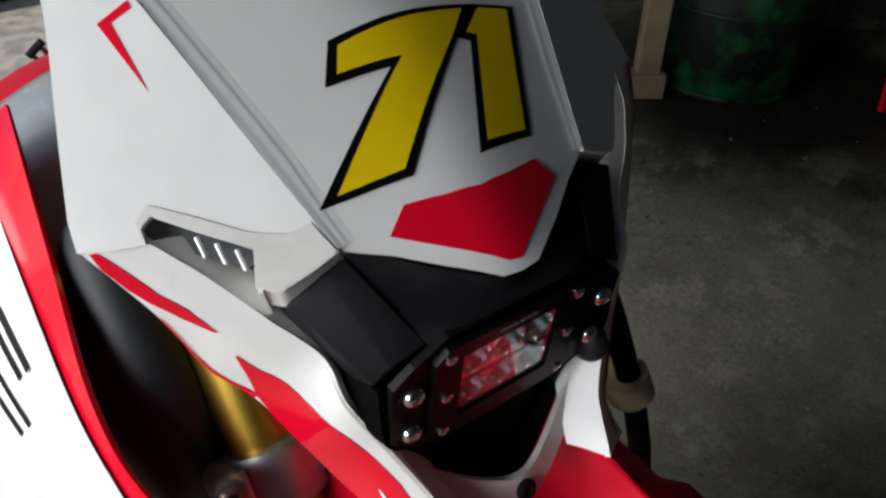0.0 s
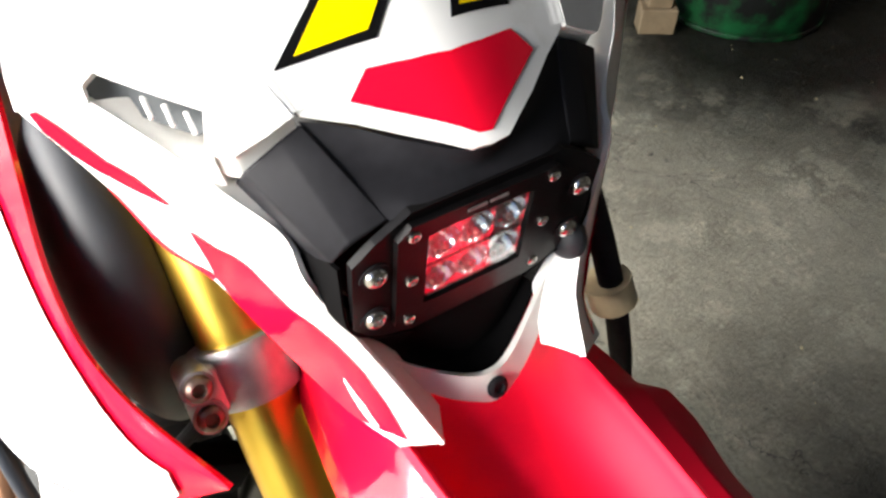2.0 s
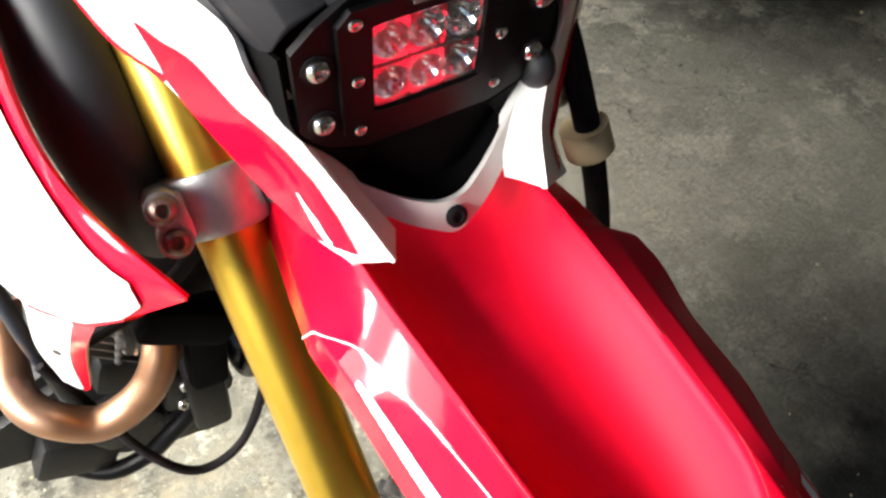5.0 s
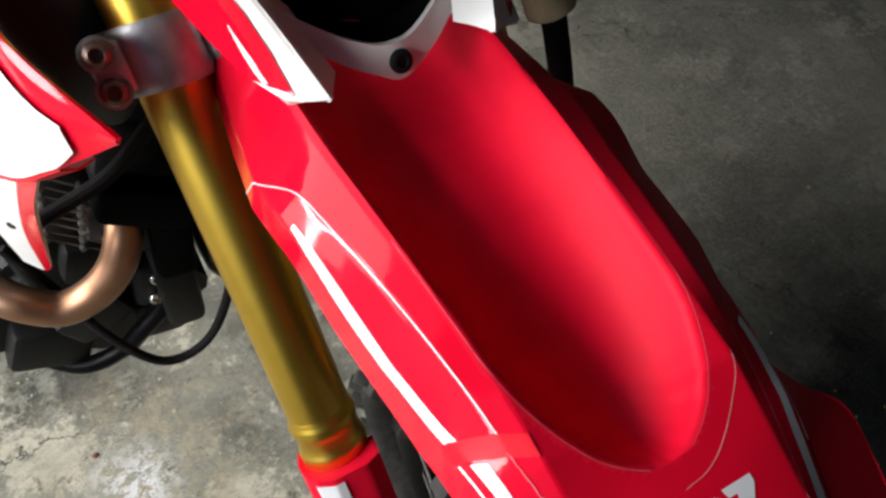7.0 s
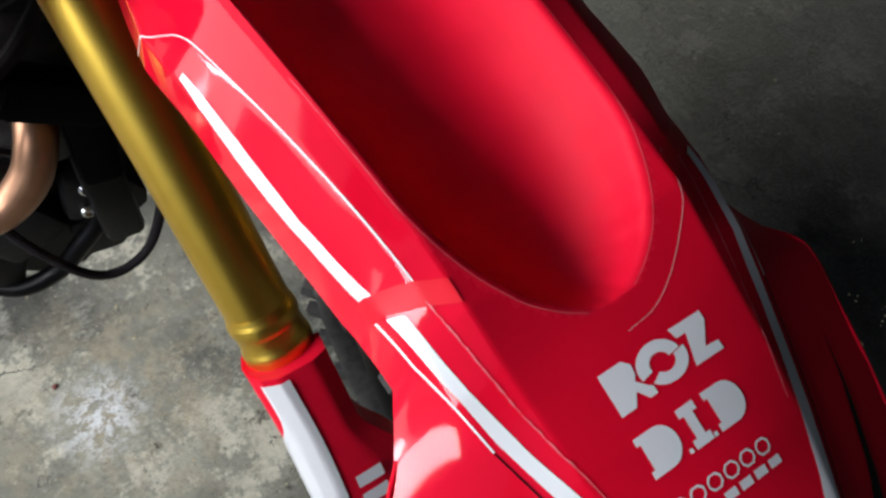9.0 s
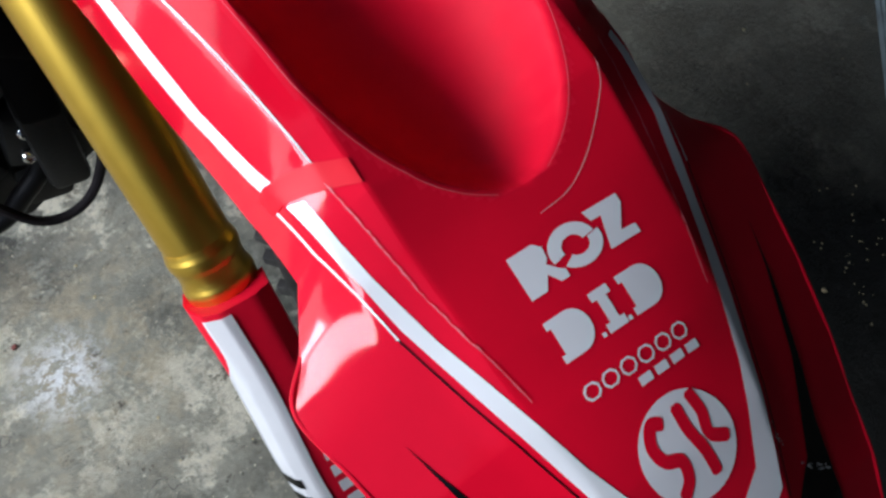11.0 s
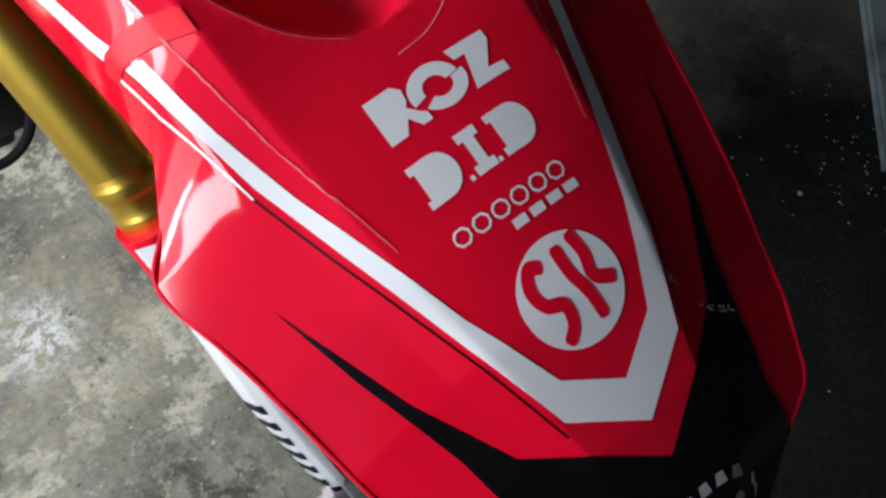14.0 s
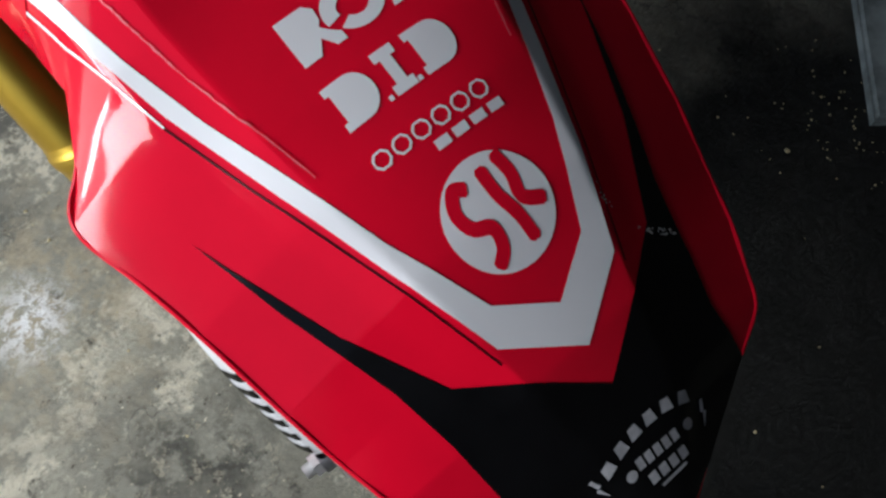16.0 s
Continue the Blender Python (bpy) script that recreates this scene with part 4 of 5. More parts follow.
def holed_plate(outer, hole, y0, y1):
    """An upright plate with an opening."""
    bm = bmesh.new()
    edges = []
    for ring in (outer, hole):
        vs = [bm.verts.new((x, y0, z)) for x, z in ring]
        edges += [bm.edges.new((a, c)) for a, c in zip(vs, vs[1:] + vs[:1])]
    bmesh.ops.triangle_fill(bm, use_beauty=True, edges=edges, normal=(0, -1, 0))
    got = bmesh.ops.extrude_face_region(bm, geom=bm.faces[:])
    for v in got["geom"]:
        if isinstance(v, bmesh.types.BMVert):
            v.co.y = y1
    return bm
part("plate", tilted(holed_plate(outline, [(-.034, .997), (.025, .997), (.025, .946), (-.034, .946)], .0165, .0205)), BLACK_PAINT, lamp, "black painted metal lamp plate", smooth_shade=False)
# raised inner frame round the lens opening
def framed(outer, inner, y0, y1):
    bm = bmesh.new()
    n = len(outer)
    o0, o1 = [bm.verts.new((x, y0, z)) for x, z in outer], [bm.verts.new((x, y1, z)) for x, z in outer]
    i0, i1 = [bm.verts.new((-.0046 + (x + .0046) * 1.04, y0, .972 + (z - .972) * 1.05)) for x, z in inner], [bm.verts.new((x, y1, z)) for x, z in inner]
    for i in range(n):
        j = (i + 1) % n
        bm.faces.new((o0[i], o0[j], i0[j], i0[i]))
        bm.faces.new((o0[j], o0[i], o1[i], o1[j]))
        bm.faces.new((i0[i], i0[j], i1[j], i1[i]))
    bmesh.ops.recalc_face_normals(bm, faces=bm.faces[:])
    return bm
outer = [(-.0460, .9990), (-.0400, 1.0050), (.0330, 1.0050), (.0390, .9990), (.0390, .9400), (.0330, .9340), (-.0400, .9340), (-.0460, .9400)]
inner = [(-.0305, .9940), (-.0240, .9950), (.0160, .9950), (.0212, .9940), (.0212, .9500), (.0160, .9490), (-.0240, .9490), (-.0305, .9500)]
part("lens_frame", tilted(framed(outer, inner, .0125, .0160)), BLACK_PAINT, lamp, smooth_shade=True, sharp=20)
def cell(cx, cz):
    """One lamp cell: a square of bright sheet sunk to a faceted cup with a raised emitter."""
    bm = bmesh.new()
    seg, w, h = 28, .0087, .0116
    ang = [2 * math.pi * (q + .5) / seg for q in range(seg)]
    def edge(a):
        k = min(w / max(abs(math.cos(a)), 1e-6), h / max(abs(math.sin(a)), 1e-6))
        return (cx + k * math.cos(a), .0155, cz + k * math.sin(a))
    rings = [[bm.verts.new(edge(a)) for a in ang]]
    for rr, yy, flute in ((.97, .0157, 0), (.95, .0166, 0), (.82, .0196, .0007), (.62, .0226, .0009), (.40, .0244, .0006), (.20, .0250, 0), (.17, .0236, 0)):
        rings.append([bm.verts.new((cx + w * rr * math.cos(a), yy + flute * (1 if (k // 2) % 2 else -1), cz + .0096 * rr * math.sin(a))) for k, a in enumerate(ang)])
    for a, b in zip(rings, rings[1:]):
        for k in range(seg):
            bm.faces.new((a[k], a[(k + 1) % seg], b[(k + 1) % seg], b[k]))
    bm.faces.new(rings[-1])
    return bm
for iz in (0, 1):
    for ix in (-1, 0, 1):
        part("reflector", tilted(cell(-.0046 + ix * .0173, .9605 + iz * .0230)), CHROME, lamp, "faceted chrome reflector", smooth_shade=False)
bm = bmesh.new()
add_box(bm, (-.0046, .0152, .9720), (.0500, .0014, .0012), bevel=.0003)
part("divider", tilted(bm), STEEL, lamp)
GLASS = bpy.data.materials.new("clear_lens")
GLASS.use_nodes = True
g = GLASS.node_tree.nodes["Principled BSDF"]
g.inputs["Transmission Weight"].default_value, g.inputs["Roughness"].default_value, g.inputs["IOR"].default_value = 1.0, 0.02, 1.45
bm = bmesh.new()
add_box(bm, (-.0046, .0146, .9720), (.0520, .0012, .0450), bevel=0.0004)
pane = part("lens", tilted(bm), GLASS, lamp, "clear lamp lens", smooth_shade=False)
pane.visible_shadow = False
for sx in (-1, 1):
    for z in (.9796, .9488):
        bm = bmesh.new()
        bolt(bm, (sx * .0544, .0166, z), (0, -1, 0), .0054, .0042)
        part("plate_bolt", tilted(bm), STEEL, lamp, "bright steel socket bolt")
        bm = bmesh.new()
        add_tube(bm, [(sx * .0544, .0168, z), (sx * .0544, .0158, z)], .0072, 3, 20)
        part("washer", tilted(bm), BLACK, lamp)
    for z in (.9992, .9700, .9406):
        bm = bmesh.new()
        bolt(bm, (sx * .0352 - .0034, .0126, z), (0, -1, 0), .0030, .0016)
        part("frame_screw", tilted(bm), STEEL, lamp, "small steel socket screw")
PRINT = material("pale_print", (0.13, 0.12, 0.12), 0.5, noise_scale=300, vary=0.2)
for x0, x1 in ((-.0133, -.0040), (-.0022, .0068)):
    bm = bmesh.new()
    add_box(bm, ((x0 + x1) / 2, .0122, 1.0012), (x1 - x0, .0006, .0015))
    part("maker_mark", tilted(bm), PRINT, lamp, smooth_shade=False)
for sx in (1,):
    bm = bmesh.new()
    bmesh.ops.create_uvsphere(bm, u_segments=18, v_segments=12, radius=1, matrix=Matrix.Translation((sx * .0620, .026, .934)) @ Matrix.Diagonal((.0095, .013, .013, 1)))
    part("grommet", bm, SATIN_BLACK, lamp, "black rubber grommet")

# front fork
AXIS = Vector((0, .664, 1)).normalized()
AHEAD = Vector((0, -1, .664)).normalized()
def on_fork(sx, z, off_x=0.0, ahead=0.0):
    return Vector((sx * .0976 + off_x, .0243 + (z - .7) * .664, z)) + AHEAD * ahead
fork_things = {}
for sx in (-1, 1):
    bm = bmesh.new()
    add_tube(bm, [on_fork(sx, .612), on_fork(sx, 1.02)], .0236, 20, 40)
    leg = part("fork_leg", bm, GOLD, bike, "gold anodised upside-down fork leg")
    bm = bmesh.new()
    add_tube(bm, [on_fork(sx, z) for z in (.619, .616, .613, .610, .607, .604, .601, .598, .595, .592, .589, .586, .575)], [.0237, .0244, .0256, .0258, .0254, .0243, .0240, .0240, .0246, .0258, .0260, .0258, .0248], 60, 40)
    part("collar", bm, GOLD, leg)
    bm = bmesh.new()
    add_tube(bm, [on_fork(sx, .59), on_fork(sx, .335)], .0165, 10, 24)
    part("inner_tube", bm, STEEL, leg)
    # clamp of the lower yoke
    bm = bmesh.new()
    add_tube(bm, [on_fork(sx, .824), on_fork(sx, .827), on_fork(sx, .853), on_fork(sx, .856)], [.0285, .0305, .0305, .0290], 16, 40)
    part("yoke_clamp", bm, SILVER, leg, "cast aluminium fork clamp")
    bm = bmesh.new()
    for z, a in ((.831, .034), (.848, .040)):
        add_tube(bm, [on_fork(sx, z, sx * .033, a), on_fork(sx, z, sx * .033, 0)], .0098, 6, 18)
    q = AXIS.to_track_quat("Z", "Y").to_matrix().to_4x4()
    add_box(bm, (0, 0, 0), (.020, .030, .030), Matrix.Translation(on_fork(sx, .840, sx * .030, .014)) @ q, 0.004)
    part("clamp_lug", bm, SILVER, leg)
    for z, a in ((.831, .034), (.848, .040)):
        bm = bmesh.new()
        bolt(bm, on_fork(sx, z, sx * .033, a), AHEAD, .0078, .006)
        part("clamp_bolt", bm, RUST, leg, "brown weathered clamp bolt")
    # guard over the lower leg
    section = [(-.0275, -.012), (-.0305, .004), (-.0290, .017), (-.0225, .0300), (-.0115, .0375), (.014, .0385), (.0260, .0330), (.0280, .010)]
    def guard_point(u, k, lift=0.0):
        """A point on the guard: u from top to foot, k along its section."""
        z = .586 + (.318 - .586) * u
        i = min(int(k), len(section) - 2)
        a, b = Vector(section[i]), Vector(section[i + 1])
        p = a.lerp(b, k - i)
        n = Vector((-(b - a).y, (b - a).x)).normalized() * lift
        s = 1.0 - .12 * u - .35 * smooth(.9, 1.0, u)
        p.x *= 1 + .95 * smooth(.19, .36, u) * smooth(.0, .014, p.x)
        return on_fork(sx, z, sx * .008 * smooth(.15, .6, u) + (p.x + n.x) * s * (1 if sx < 0 else -1), (p.y + n.y) * s + .004 * math.sin(u * 3))
    def guard_sheet(u0, u1, k0, k1, lift, thick, nu=26, nk=22, slant=0.0, low=0.0):
        return loft([[guard_point(u0 + (u1 - u0) * i / nu + slant * j / nk, max(k0, low * (1 - smooth(.10, .34, u0 + (u1 - u0) * i / nu))) + (k1 - max(k0, low * (1 - smooth(.10, .34, u0 + (u1 - u0) * i / nu)))) * j / nk, lift) for j in range(nk + 1)] for i in range(nu + 1)], nk + 1, nu + 1, thick, True, True)
    guard = part("fork_guard", guard_sheet(0, 1, 0, 7, 0, .0008, 30, 42), RED, leg, "red plastic fork guard with white stripe")
    cap = []
    for j in range(43):
        k = 7 * j / 42
        q = Vector(guard_point(.002, k, -.0004))
        c = on_fork(sx, .585)
        d = q - c
        d -= AXIS * d.dot(AXIS)
        cap.append([tuple(q), tuple(q.lerp(c + d.normalized() * .0262, .12) + AXIS * .0008), tuple(c + d.normalized() * .0256)])
    part("guard_top", loft(cap, 8, 43, .0008), RED, leg)
    part("guard_stripe", guard_sheet(.012, .93, 1.0, 4.25, .0013, 0, low=2.9), WHITE_FILM, leg)
    for i in range(6):
        part("guard_mark", guard_sheet(.50 + i * .07, .535 + i * .07, 1.0, 3.3, .0018, 0, 4, 12, .02), BLACK_FILM, leg)
    for i in range(6):
        part("guard_mark", guard_sheet(.34 + i * .06, .378 + i * .06, 4.62, 5.0, .0014, 0, 4, 6), WHITE_FILM, leg)
    bm = bmesh.new()
    bolt(bm, guard_point(.965, 2.9, .001), AHEAD + Vector((sx * .3, 0, 0)), .006, .003)
    part("guard_screw", bm, BLACK, leg)
    bm = bmesh.new()
    add_box(bm, (0, 0, 0), (.040, .060, .085), Matrix.Translation((sx * .0976, -.232, .325)) @ Matrix.Rotation(radians(-33), 4, "X"), .010)
    add_tube(bm, [(sx * .080, -.240, .318), (sx * .128, -.240, .318)], .014, 6, 20)
    part("axle_lug", bm, SILVER, leg)
    bm = bmesh.new()
    add_tube(bm, [(sx * .126, -.240, .318), (sx * .136, -.240, .318)], .0120, 4, 6)
    add_tube(bm, [(sx * .134, -.240, .318), (sx * .145, -.240, .318)], .0070, 4, 14)
    part("axle_nut", bm, ZINC, leg, "zinc-plated axle nut")
bm = bmesh.new()
add_box(bm, (0, 0, 0), (.150, .055, .034), Matrix.Translation((0, .118, .842)) @ Matrix.Rotation(radians(-33.6), 4, "X"), .008)
part("lower_yoke", bm, SILVER, bike, "cast aluminium lower yoke")
bm = bmesh.new()
add_tube(bm, [(0, .11, .80), (0, .24, 1.00)], .030, 10, 24)
part("steering_head", bm, ENGINE, bike)

# front wheel
def wheel():
    rim_c = Vector((0, -.238, .327))
    w = part("front_wheel", turned([(.030, -.045), (.034, -.04), (.024, -.02), (.024, .02), (.034, .04), (.030, .045)], 24), SILVER, bike, "spoked front wheel with knobbly tyre")
    w.matrix_basis = Matrix.Translation(rim_c) @ Matrix.Rotation(radians(90), 4, "Y")
    def ring_sweep(profile, seg):
        bm = bmesh.new()
        rings = [[bm.verts.new((r * math.cos(a), r * math.sin(a), x)) for r, x in profile] for a in [2 * math.pi * k / seg for k in range(seg)]]
        n = len(profile)
        for i in range(seg):
            a, b = rings[i], rings[(i + 1) % seg]
            for k in range(n):
                bm.faces.new((a[k], a[(k + 1) % n], b[(k + 1) % n], b[k]))
        return bm
    tyre = ring_sweep([(.302 - .033 * math.cos(t) * (1 if math.cos(t) > 0 else .42) * -1, .043 * math.sin(t)) for t in [2 * math.pi * k / 16 for k in range(16)]], 96)
    part("tyre", tyre, TYRE, w, "dusty black knobbly tyre")
    bm = bmesh.new()
    n = 54
    for k in range(n):
        for x, r, wd, tilt in ((0, .330, .018, 0), (-.021, .328, .013, 14), (.021, .328, .013, -14), (-.043, .313, .013, 42), (.043, .313, .013, -42)):
            if (k + int(abs(x) * 1000) // 10) % 2:
                continue
            a = 2 * math.pi * k / n
            m = Matrix.Rotation(a, 4, "Z") @ Matrix.Translation((r, 0, x)) @ Matrix.Rotation(radians(tilt), 4, "Y")
            add_box(bm, (0, 0, 0), (.019, .018, wd), m, .0015)
    tagged(part("tread", bm, TYRE, w), kind="stuff")
    part("rim", ring_sweep([(.268, -.018), (.275, -.020), (.276, -.016), (.262, -.010), (.258, 0), (.262, .010), (.276, .016), (.275, .020), (.268, .018), (.255, .008), (.252, 0), (.255, -.008)], 72), BLACK_PAINT, w)
    for k in range(32):
        a = 2 * math.pi * k / 32
        s = 1 if k % 2 else -1
        b = a + (.35 if (k // 2) % 2 else -.35)
        bm = bmesh.new()
        add_tube(bm, [(.033 * math.cos(b), .033 * math.sin(b), s * .036), (.258 * math.cos(a), .258 * math.sin(a), s * .004)], .0017, 3, 6)
        part("spoke", bm, STEEL, w)
    return w
wheel()

# tank shrouds
for sx in (-1, 1):
    sh = [[(.137, .027, .868), (.167, .095, .893), (.174, .140, .928), (.166, .220, .966), (.1555, .400, .981)],
          [(.138, .028, .866), (.171, .086, .880), (.186, .140, .895), (.196, .240, .915), (.205, .400, .950)],
          [(.138, .029, .864), (.176, .078, .858), (.205, .140, .845), (.235, .250, .850), (.260, .400, .850)],
          [(.137, .030, .862), (.176, .064, .830), (.207, .110, .795), (.250, .200, .760), (.300, .400, .730)]]
    if sx > 0:
        sh = [[(x - .022, y + .075, z) for x, y, z in r] for r in sh]
    shroud = part("tank_shroud", loft(flip(sh, sx), 40, 24, 0.003), RED_FILM, bike, "white and red plastic tank shroud")
    fine = [[p for p in spline(r, 24)] for r in sh]
    out = Vector((.0016, -.0018, .0006))
    white = []
    for i in range(3, 24):
        col = [fine[k][i] for k in range(4)]
        rim = .05 + .28 * (1 - smooth(3, 4.6, i))
        col[3] = col[3].lerp(col[2], rim)
        v = .58 + 1.3 * (1 - smooth(1.5, 11, i)) ** 1.6
        edge = col[0].lerp(col[1], v) if v < 1 else col[1].lerp(col[2], v - 1)
        rest = [q for q in (col[1], col[2], col[3]) if q.z < edge.z - .002]
        white.append([edge] + spline([edge] + rest, 9)[1:])
    white = [[tuple(p + out) for p in r] for r in white]
    part("shroud_panel", loft(flip(white, sx), 18, 44, 0), WHITE, shroud, "white shroud panel")
    edge = [fine[3][i] for i in range(5, 16)]
    lip = [[tuple(p) for p in edge], [tuple(p + Vector((-.008, .006, -.009))) for p in edge], [tuple(p + Vector((-.016, .014, -.013))) for p in edge]]
    part("shroud_lip", loft(flip(lip, sx), 28, 5, .0015), RED_BARE, shroud)
    lobe = [[(.176, .070, .838), (.200, .110, .810), (.235, .165, .785)], [(.204, .110, .770), (.216, .130, .765), (.242, .180, .745)], [(.222, .145, .705), (.236, .160, .700), (.256, .190, .690)], [(.238, .172, .640), (.246, .178, .633), (.258, .192, .636)]]
    if sx > 0:
        lobe = [[(x - .022, y + .075, z) for x, y, z in r] for r in lobe]
    part("lower_shroud", loft(flip(lobe, sx), 10, 20, 0.003), WHITE, shroud)
    bm = bmesh.new()
    bmesh.ops.create_uvsphere(bm, u_segments=20, v_segments=10, radius=1, matrix=Matrix.Translation((sx * (.2398 - (.022 if sx > 0 else 0)), .1655 + (.075 if sx > 0 else 0), .7037)) @ Matrix.Rotation(radians(sx * 57), 4, "Z") @ Matrix.Rotation(radians(sx * 35), 4, "Y") @ Matrix.Diagonal((.0075, .0012, .0036, 1)))
    part("slot", bm, BLACK_FILM, shroud)
    edge = [[tuple(Vector(r[0]) + Vector((.0004, -.0030, .0006))), tuple(Vector(r[0]).lerp(Vector(r[1]), .75) + Vector((.0004, -.0030, .0006)))] for r in lobe]
    part("shroud_stripe", loft(flip(edge, sx), 6, 16, 0), RED_FILM, shroud)
    long = [spline(r, 41) for r in sh]
    def shroud_point(u, v):
        k, c = min(int(v), 2), u * 40
        a = [r[int(c)].lerp(r[min(int(c) + 1, 40)], c - int(c)) for r in long]
        return tuple(a[k].lerp(a[k + 1], v - k) + out * 1.8)
    for v, u0, u1 in ((1.10, .70, .90), (1.26, .71, .90), (1.52, .66, .88), (1.70, .67, .88)):
        part("shroud_mark", loft(flip([[shroud_point(u, v), shroud_point(u, v + .07)] for u in [u0 + (u1 - u0) * q / 10 for q in range(11)]], sx), 3, 11, 0), BLACK_FILM, shroud)
    bm = bmesh.new()
    bmesh.ops.create_uvsphere(bm, u_segments=32, v_segments=24, radius=1, matrix=Matrix.Translation((sx * .140, .205, .868)) @ Matrix.Rotation(radians(-24), 4, "X") @ Matrix.Diagonal((.040, .072, .112, 1)))
    part("inner_shroud", bm, SATIN_BLACK, bike, "matt black inner shroud")
bm = bmesh.new()
bmesh.ops.create_uvsphere(bm, u_segments=36, v_segments=24, radius=1, matrix=Matrix.Translation((0, .42, .886)) @ Matrix.Diagonal((.235, .200, .085, 1)))
part("fuel_tank", bm, TANK_GREY, bike, "grey plastic fuel tank")
bm = bmesh.new()
bmesh.ops.create_uvsphere(bm, u_segments=36, v_segments=24, radius=1, matrix=Matrix.Translation((0, .62, .829)) @ Matrix.Diagonal((.235, .220, .060, 1)))
part("seat", bm, RED, bike, "red covered seat")

peg = part("footrest", tube_mesh([(-.0905, .90, .834), (-.1140, .90, .818)], .0052), BLACK, bike, "dark folded footrest with red-brown bracket")
for a, b in (((-.097, .902, .829), (-.087, .905, .806)), ((-.110, .902, .820), (-.096, .905, .790))):
    part("bracket", tube_mesh([a, b], .0034), RUST_RED, peg)

# engine, frame, exhaust and cables
part("engine_case", prism([(-.400, .510), (-.400, .440), (-.349, .423), (-.325, .405), (-.289, .362), (-.238, .338), (-.190, .364), (-.146, .386), (-.140, .402), (-.152, .432), (-.145, .520), (-.136, .600), (.10, .600), (.10, .720), (-.105, .720), (-.300, .545)], .265, .460, .014), ENGINE, bike, "dark grimy engine")
for c, size, a in (((-.200, .255, .420), (.050, .040, .060), 12), ((-.255, .250, .470), (.070, .040, .050), -20), ((-.310, .262, .440), (.080, .050, .060), 30), ((-.175, .250, .590), (.050, .050, .080), -12),
                   ((-.150, .240, .660), (.070, .050, .040), 20), ((-.168, .235, .480), (.040, .050, .110), 8), ((-.225, .258, .540), (.060, .040, .050), 25)):
    bm = bmesh.new()
    add_box(bm, (0, 0, 0), size, Matrix.Translation(c) @ Matrix.Rotation(radians(a), 4, "Y"), .009)
    part("engine_cover", bm, ENGINE, bike)
bm = bmesh.new()
add_box(bm, (0, 0, 0), (.080, .030, .040), Matrix.Translation((-.150, .178, .664)) @ Matrix.Rotation(radians(38), 4, "Y"), .008)
add_box(bm, (0, 0, 0), (.036, .030, .110), Matrix.Translation((-.146, .190, .610)) @ Matrix.Rotation(radians(12), 4, "Y"), .008)
part("engine_mount", bm, MATT_BLACK, bike)
head = part("cylinder", prism([(-.262, .560), (-.262, .670), (-.10, .700), (-.10, .575)], .262, .360, .006), ENGINE, bike)
for i in range(8):
    bm = bmesh.new()
    add_box(bm, (0, 0, 0), (.066, .060, .0024), Matrix.Translation((-.200 - .0036 * i, .258, .660 - i * .0100)) @ Matrix.Rotation(radians(50), 4, "Y"), .0008)
    part("cooling_fin", bm, FIN, head)
for k in range(2):
    for i in range(8):
        bm = bmesh.new()
        sub_m = Matrix.Translation((-.219 - .0036 * i + k * .022, .228, .683 - i * .0100 - k * .026))
        add_box(bm, (0, 0, 0), (.006, .010, .006), sub_m, .002)
        part("fin_lug", bm, FIN, head)
bm = bmesh.new()
add_box(bm, (0, 0, 0), (.034, .030, .064), Matrix.Translation((-.190, .245, .488)) @ Matrix.Rotation(radians(20), 4, "Y"), .008)
part("engine_lug", bm, ENGINE, head)
for z in (.503, .473):
    bm = bmesh.new()
    bolt(bm, (-.188 + (z - .488) * .36, .229, z), (0, -1, .3), .0075, .006)
    part("lug_bolt", bm, STEEL, head)
bm = bmesh.new()
add_tube(bm, [(-.197, .238, .628), (-.201, .228, .615), (-.206, .220, .600)], .0092, 8, 6)
part("spark_plug", bm, STEEL, head)
bm = bmesh.new()
add_tube(bm, [(-.158, .265, .640), (-.168, .226, .640), (-.1785, .192, .6280), (-.1990, .181, .6000), (-.2270, .180, .5785), (-.2570, .183, .5720), (-.2835, .192, .5900), (-.2990, .210, .6000), (-.3050, .235, .6000), (-.3030, .260, .6070), (-.2975, .280, .6200), (-.2890, .300, .6410)], .0160, 70, 28)
part("exhaust_pipe", bm, COPPER, bike, "heat-browned steel exhaust header pipe")
for sx in (-1, 1):
    bm = bmesh.new()
    add_tube(bm, [(sx * .022, .170, .850), (sx * .060, .215, .680), (sx * .100, .245, .500), (sx * .120, .300, .400), (sx * .125, .480, .370)], .0165, 30, 16)
    part("frame_tube", bm, BLACK_PAINT, bike, "black frame cradle tube")
    bm = bmesh.new()
    add_tube(bm, [(sx * .180, .240, .480), (sx * .193, .232, .450), (sx * .224, .230, .426), (sx * .256, .232, .403), (sx * .300, .240, .396), (sx * .345, .275, .410)], .0100, 30, 14)
    part("crash_bar", bm, BLACK_PAINT, bike)
bm = bmesh.new()
add_tube(bm, [(-.276, .225, .625), (-.262, .212, .580), (-.238, .168, .530), (-.207, .150, .477), (-.162, .150, .479), (-.121, .155, .540), (-.085, .165, .640), (-.06, .17, .78)], .0046, 50, 10)
part("control_cable", bm, RUBBER, bike)
bm = bmesh.new()
add_tube(bm, [(-.245, .185, .675), (-.205, .180, .690), (-.160, .170, .715), (-.11, .165, .76)], .0060, 24, 10)
part("control_cable", bm, RUBBER, bike)
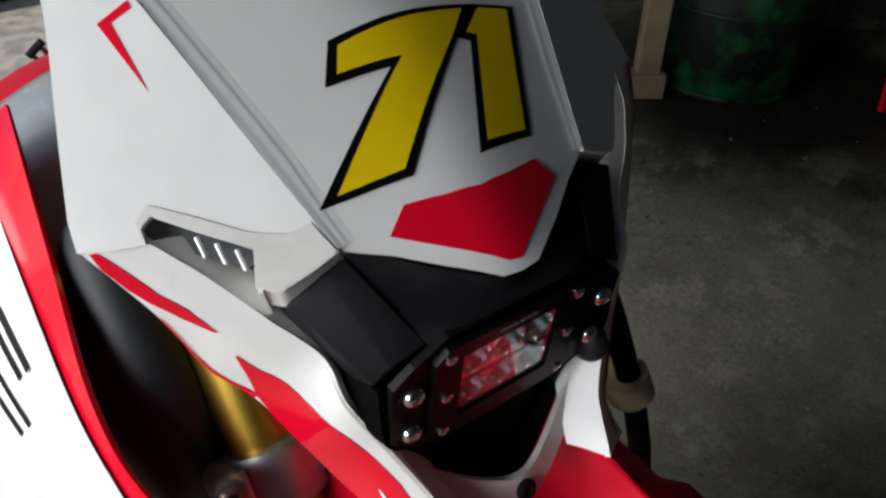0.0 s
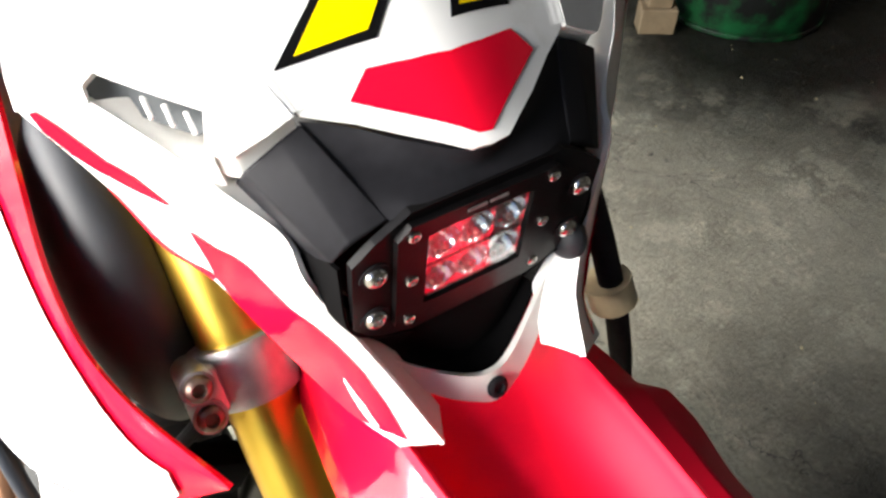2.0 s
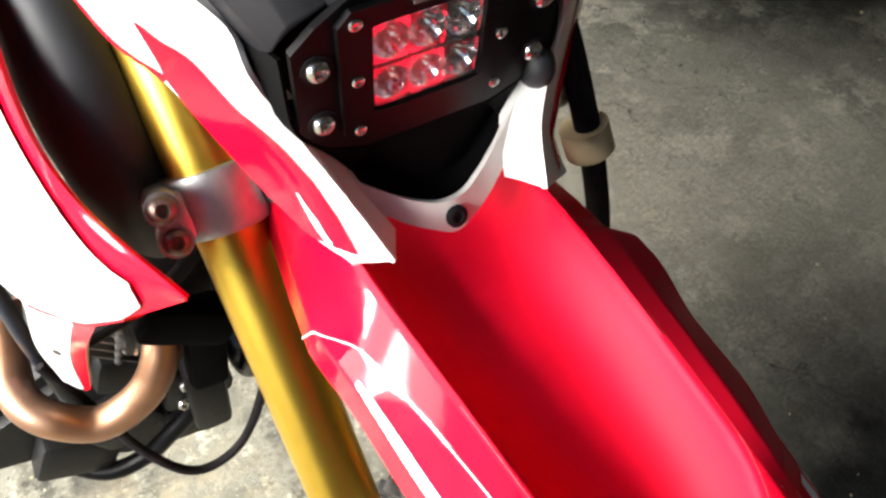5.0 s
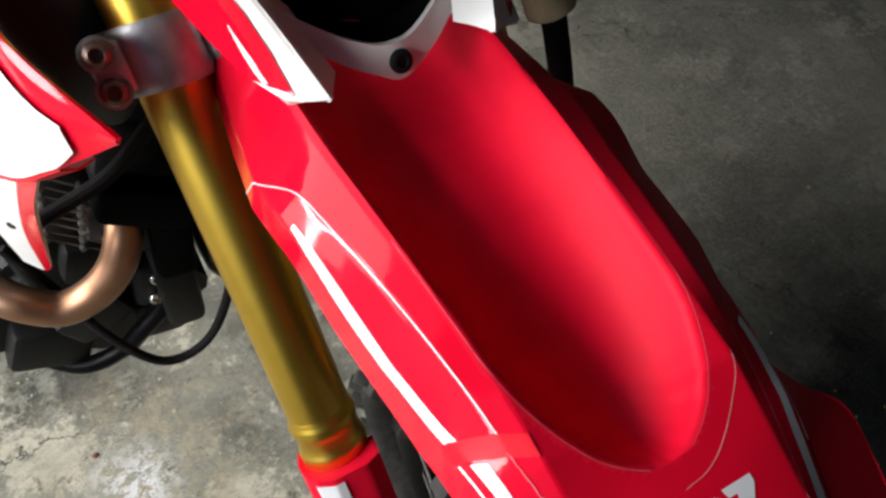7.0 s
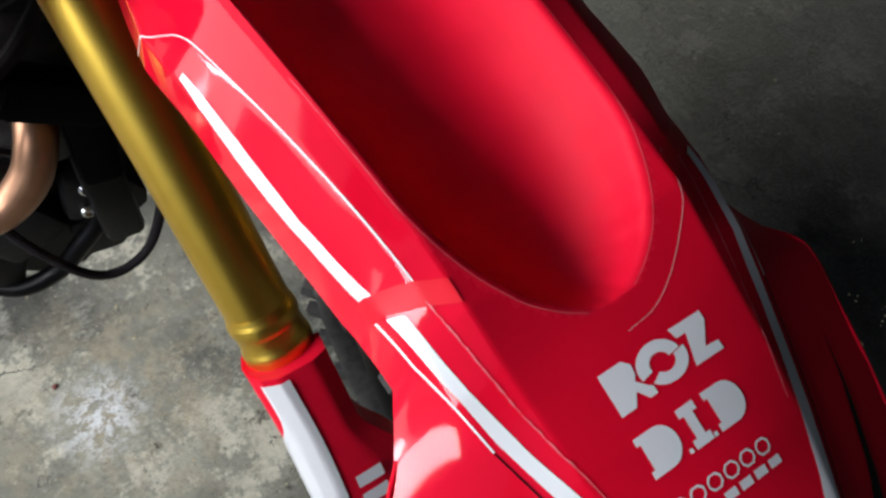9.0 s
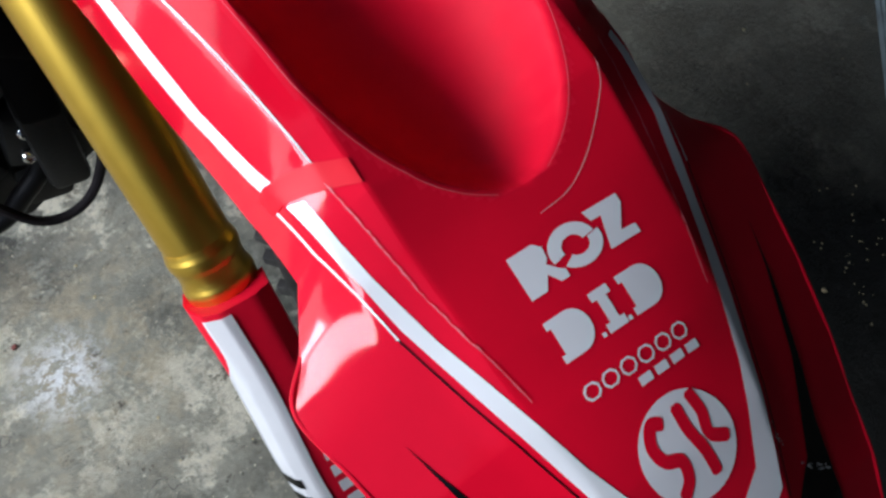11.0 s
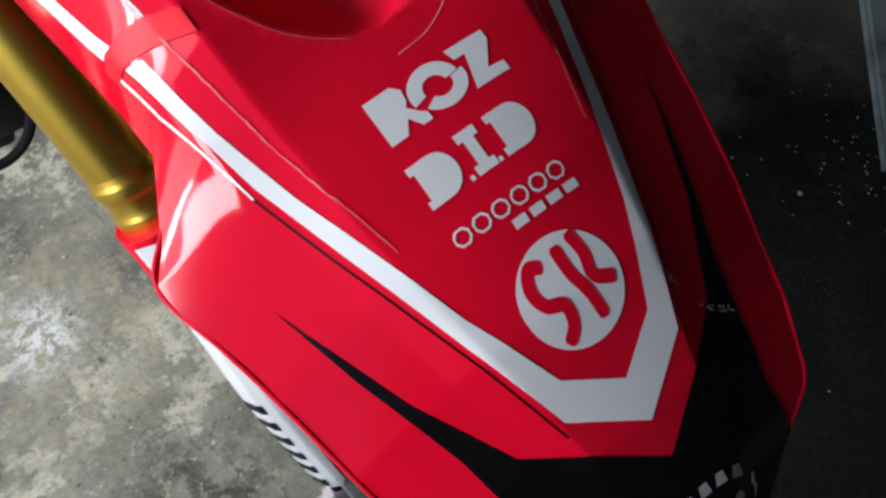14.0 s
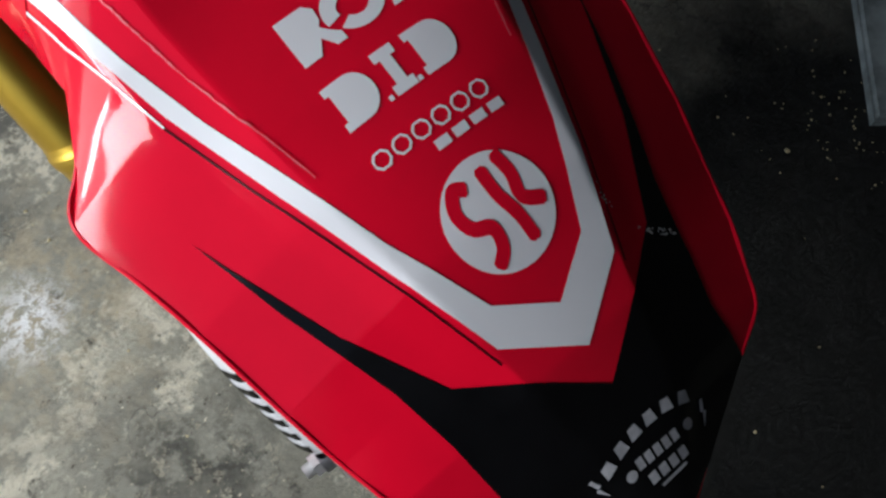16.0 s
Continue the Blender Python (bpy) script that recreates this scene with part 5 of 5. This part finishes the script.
part("frame_brace", tube_mesh([(-.2640, .250, .760), (-.2720, .236, .668), (-.2760, .236, .602), (-.2795, .236, .540)], .0068, 10, 14), DARK_BLUE, bike, "dark blue painted frame brace")
bm = bmesh.new()
add_tube(bm, [(.079, .080, 1.000), (.092, .046, .940), (.107, .025, .870), (.118, .015, .812), (.126, .000, .740), (.118, -.10, .56), (.10, -.20, .40)], .0078, 40, 14)
hose = part("brake_hose", bm, RUBBER, bike, "black brake hose with beige band")
bm = bmesh.new()
add_tube(bm, [(.1052, .0285, .8735), (.1098, .0230, .8555)], .0150, 8, 24)
part("band", bm, TAPE, hose, "beige band")

# ---- things in the workshop ----
drum = new("oil_drum")
drum.location = (2.12, 1.335, 0.002)
tagged(drum, "battered green steel drum on the concrete floor", "drum")
part("body", turned([(.280, .004), (.284, .012), (.284, .28), (.286, .30), (.284, .32), (.284, .57), (.286, .59), (.284, .61), (.284, .858), (.270, .858)], 56), DRUM_GREEN, drum)
part("lid", turned([(.276, .8585), (.276, .866), (.262, .866), (.258, .862), (.02, .861)], 56), DRUM_GREEN, drum)
for z in (.0, .285, .575, .860):
    part("hoop", turned([(.283, z), (.290, z + .003), (.292, z + .010), (.290, z + .018), (.283, z + .021)], 56), DRUM_GREEN, drum)
post = new("timber_stand")
post.location = (1.725, 1.375, 0.002)
tagged(post, "rough bare timber stand beside the drum", "wooden stand")
for name, c, size in (("upright", (0, 0, .36), (.085, .06, .62)), ("foot", (0, -.008, .045), (.125, .085, .09)), ("rail", (0.02, .20, .60), (.05, .40, .05))):
    bm = bmesh.new()
    add_box(bm, c, size, None, .006)
    ob = part(name, bm, WOOD, post, smooth_shade=False)
post.rotation_euler = (0, 0, radians(-35))
bar = new("red_trestle")
bar.location = (2.26, .80, .003)
tagged(bar, "red painted steel trestle leg in the dark corner", "trestle")
for name, a, b in (("leg", (0, 0, .012), (.10, .10, .62)), ("leg", (.36, .05, .012), (.24, .12, .62)), ("crossbar", (.06, .10, .60), (.30, .12, .60))):
    bm = bmesh.new()
    add_tube(bm, [a, b], .014, 6, 12)
    part(name, bm, RED, bar)
bm = bmesh.new()
vs = [bm.verts.new((x, y, .001)) for x, y in ((.826, -.336), (1.44, -.84), (1.98, -.30), (1.36, .20))]
base = bm.faces.new(vs)
for v in bmesh.ops.extrude_face_region(bm, geom=[base])["geom"]:
    if isinstance(v, bmesh.types.BMVert):
        v.co.z = .022
bmesh.ops.recalc_face_normals(bm, faces=bm.faces[:])
bmesh.ops.bevel(bm, geom=[e for e in bm.edges if min(q.co.z for q in e.verts) > .01], offset=.006, segments=3, affect="EDGES")
tagged(part("step", bm, PALE_SLAB), "low pale grey concrete slab on the workshop floor", "step", kind="structure")

# added block for a dark band of unknown kind across the yard
bm = bmesh.new()
add_box(bm, (-.10, 3.95, .16), (1.50, .30, .36), bevel=.02)
tagged(part("dark_block", bm, DARK_BLOCK), "dark block lying across the sunlit yard", "beam")

bm = bmesh.new()
add_box(bm, (0, 0, 0), (.009, .007, .005), Matrix.Translation((-.4174, .3397, .0036)) @ Matrix.Rotation(radians(25), 4, "Z"), .002)
tagged(part("plastic_scrap", bm, RUST_RED), "small red plastic scrap lying on the concrete floor", "scrap")

# crumbs of plaster and wood lying on the floor
rng = random.Random(7)
CRUMB = material("pale_crumb", (0.55, 0.46, 0.26), 0.8, noise_scale=300, vary=0.3)

def crumb(bm, x, y, r):
    sub = bmesh.new()
    bmesh.ops.create_icosphere(sub, subdivisions=1, radius=r)
    for v in sub.verts:
        v.co *= rng.uniform(.6, 1.3)
        v.co.z *= .55
    bmesh.ops.transform(sub, matrix=Matrix.Translation((x, y, .0035 + r * .25)) @ Matrix.Rotation(rng.uniform(0, 6), 4, "Z"), verts=sub.verts[:])
    join(bm, sub)

bm = bmesh.new()
for i in range(150):
    crumb(bm, rng.uniform(.25, 2.3), rng.uniform(-.7, 1.9), rng.uniform(.0010, .0028))
for i in range(70):
    crumb(bm, rng.gauss(.80, .08), rng.gauss(-.29, .07), rng.uniform(.0008, .0022))
for i in range(40):
    crumb(bm, rng.uniform(-.7, -.15), rng.uniform(-.2, .9), rng.uniform(.0012, .0035))
for x, y, r in ((.98, .193, .0050), (.942, .66, .0040), (.690, -.281, .0055), (1.72, .983, .0045), (1.283, .708, .0035), (1.814, .778, .005), (1.304, .939, .004), (.789, .479, .0035)):
    crumb(bm, x, y, r)
tagged(part("floor_crumbs", bm, CRUMB, smooth_shade=False), "pale crumbs scattered over the concrete floor", "crumbs", kind="stuff")
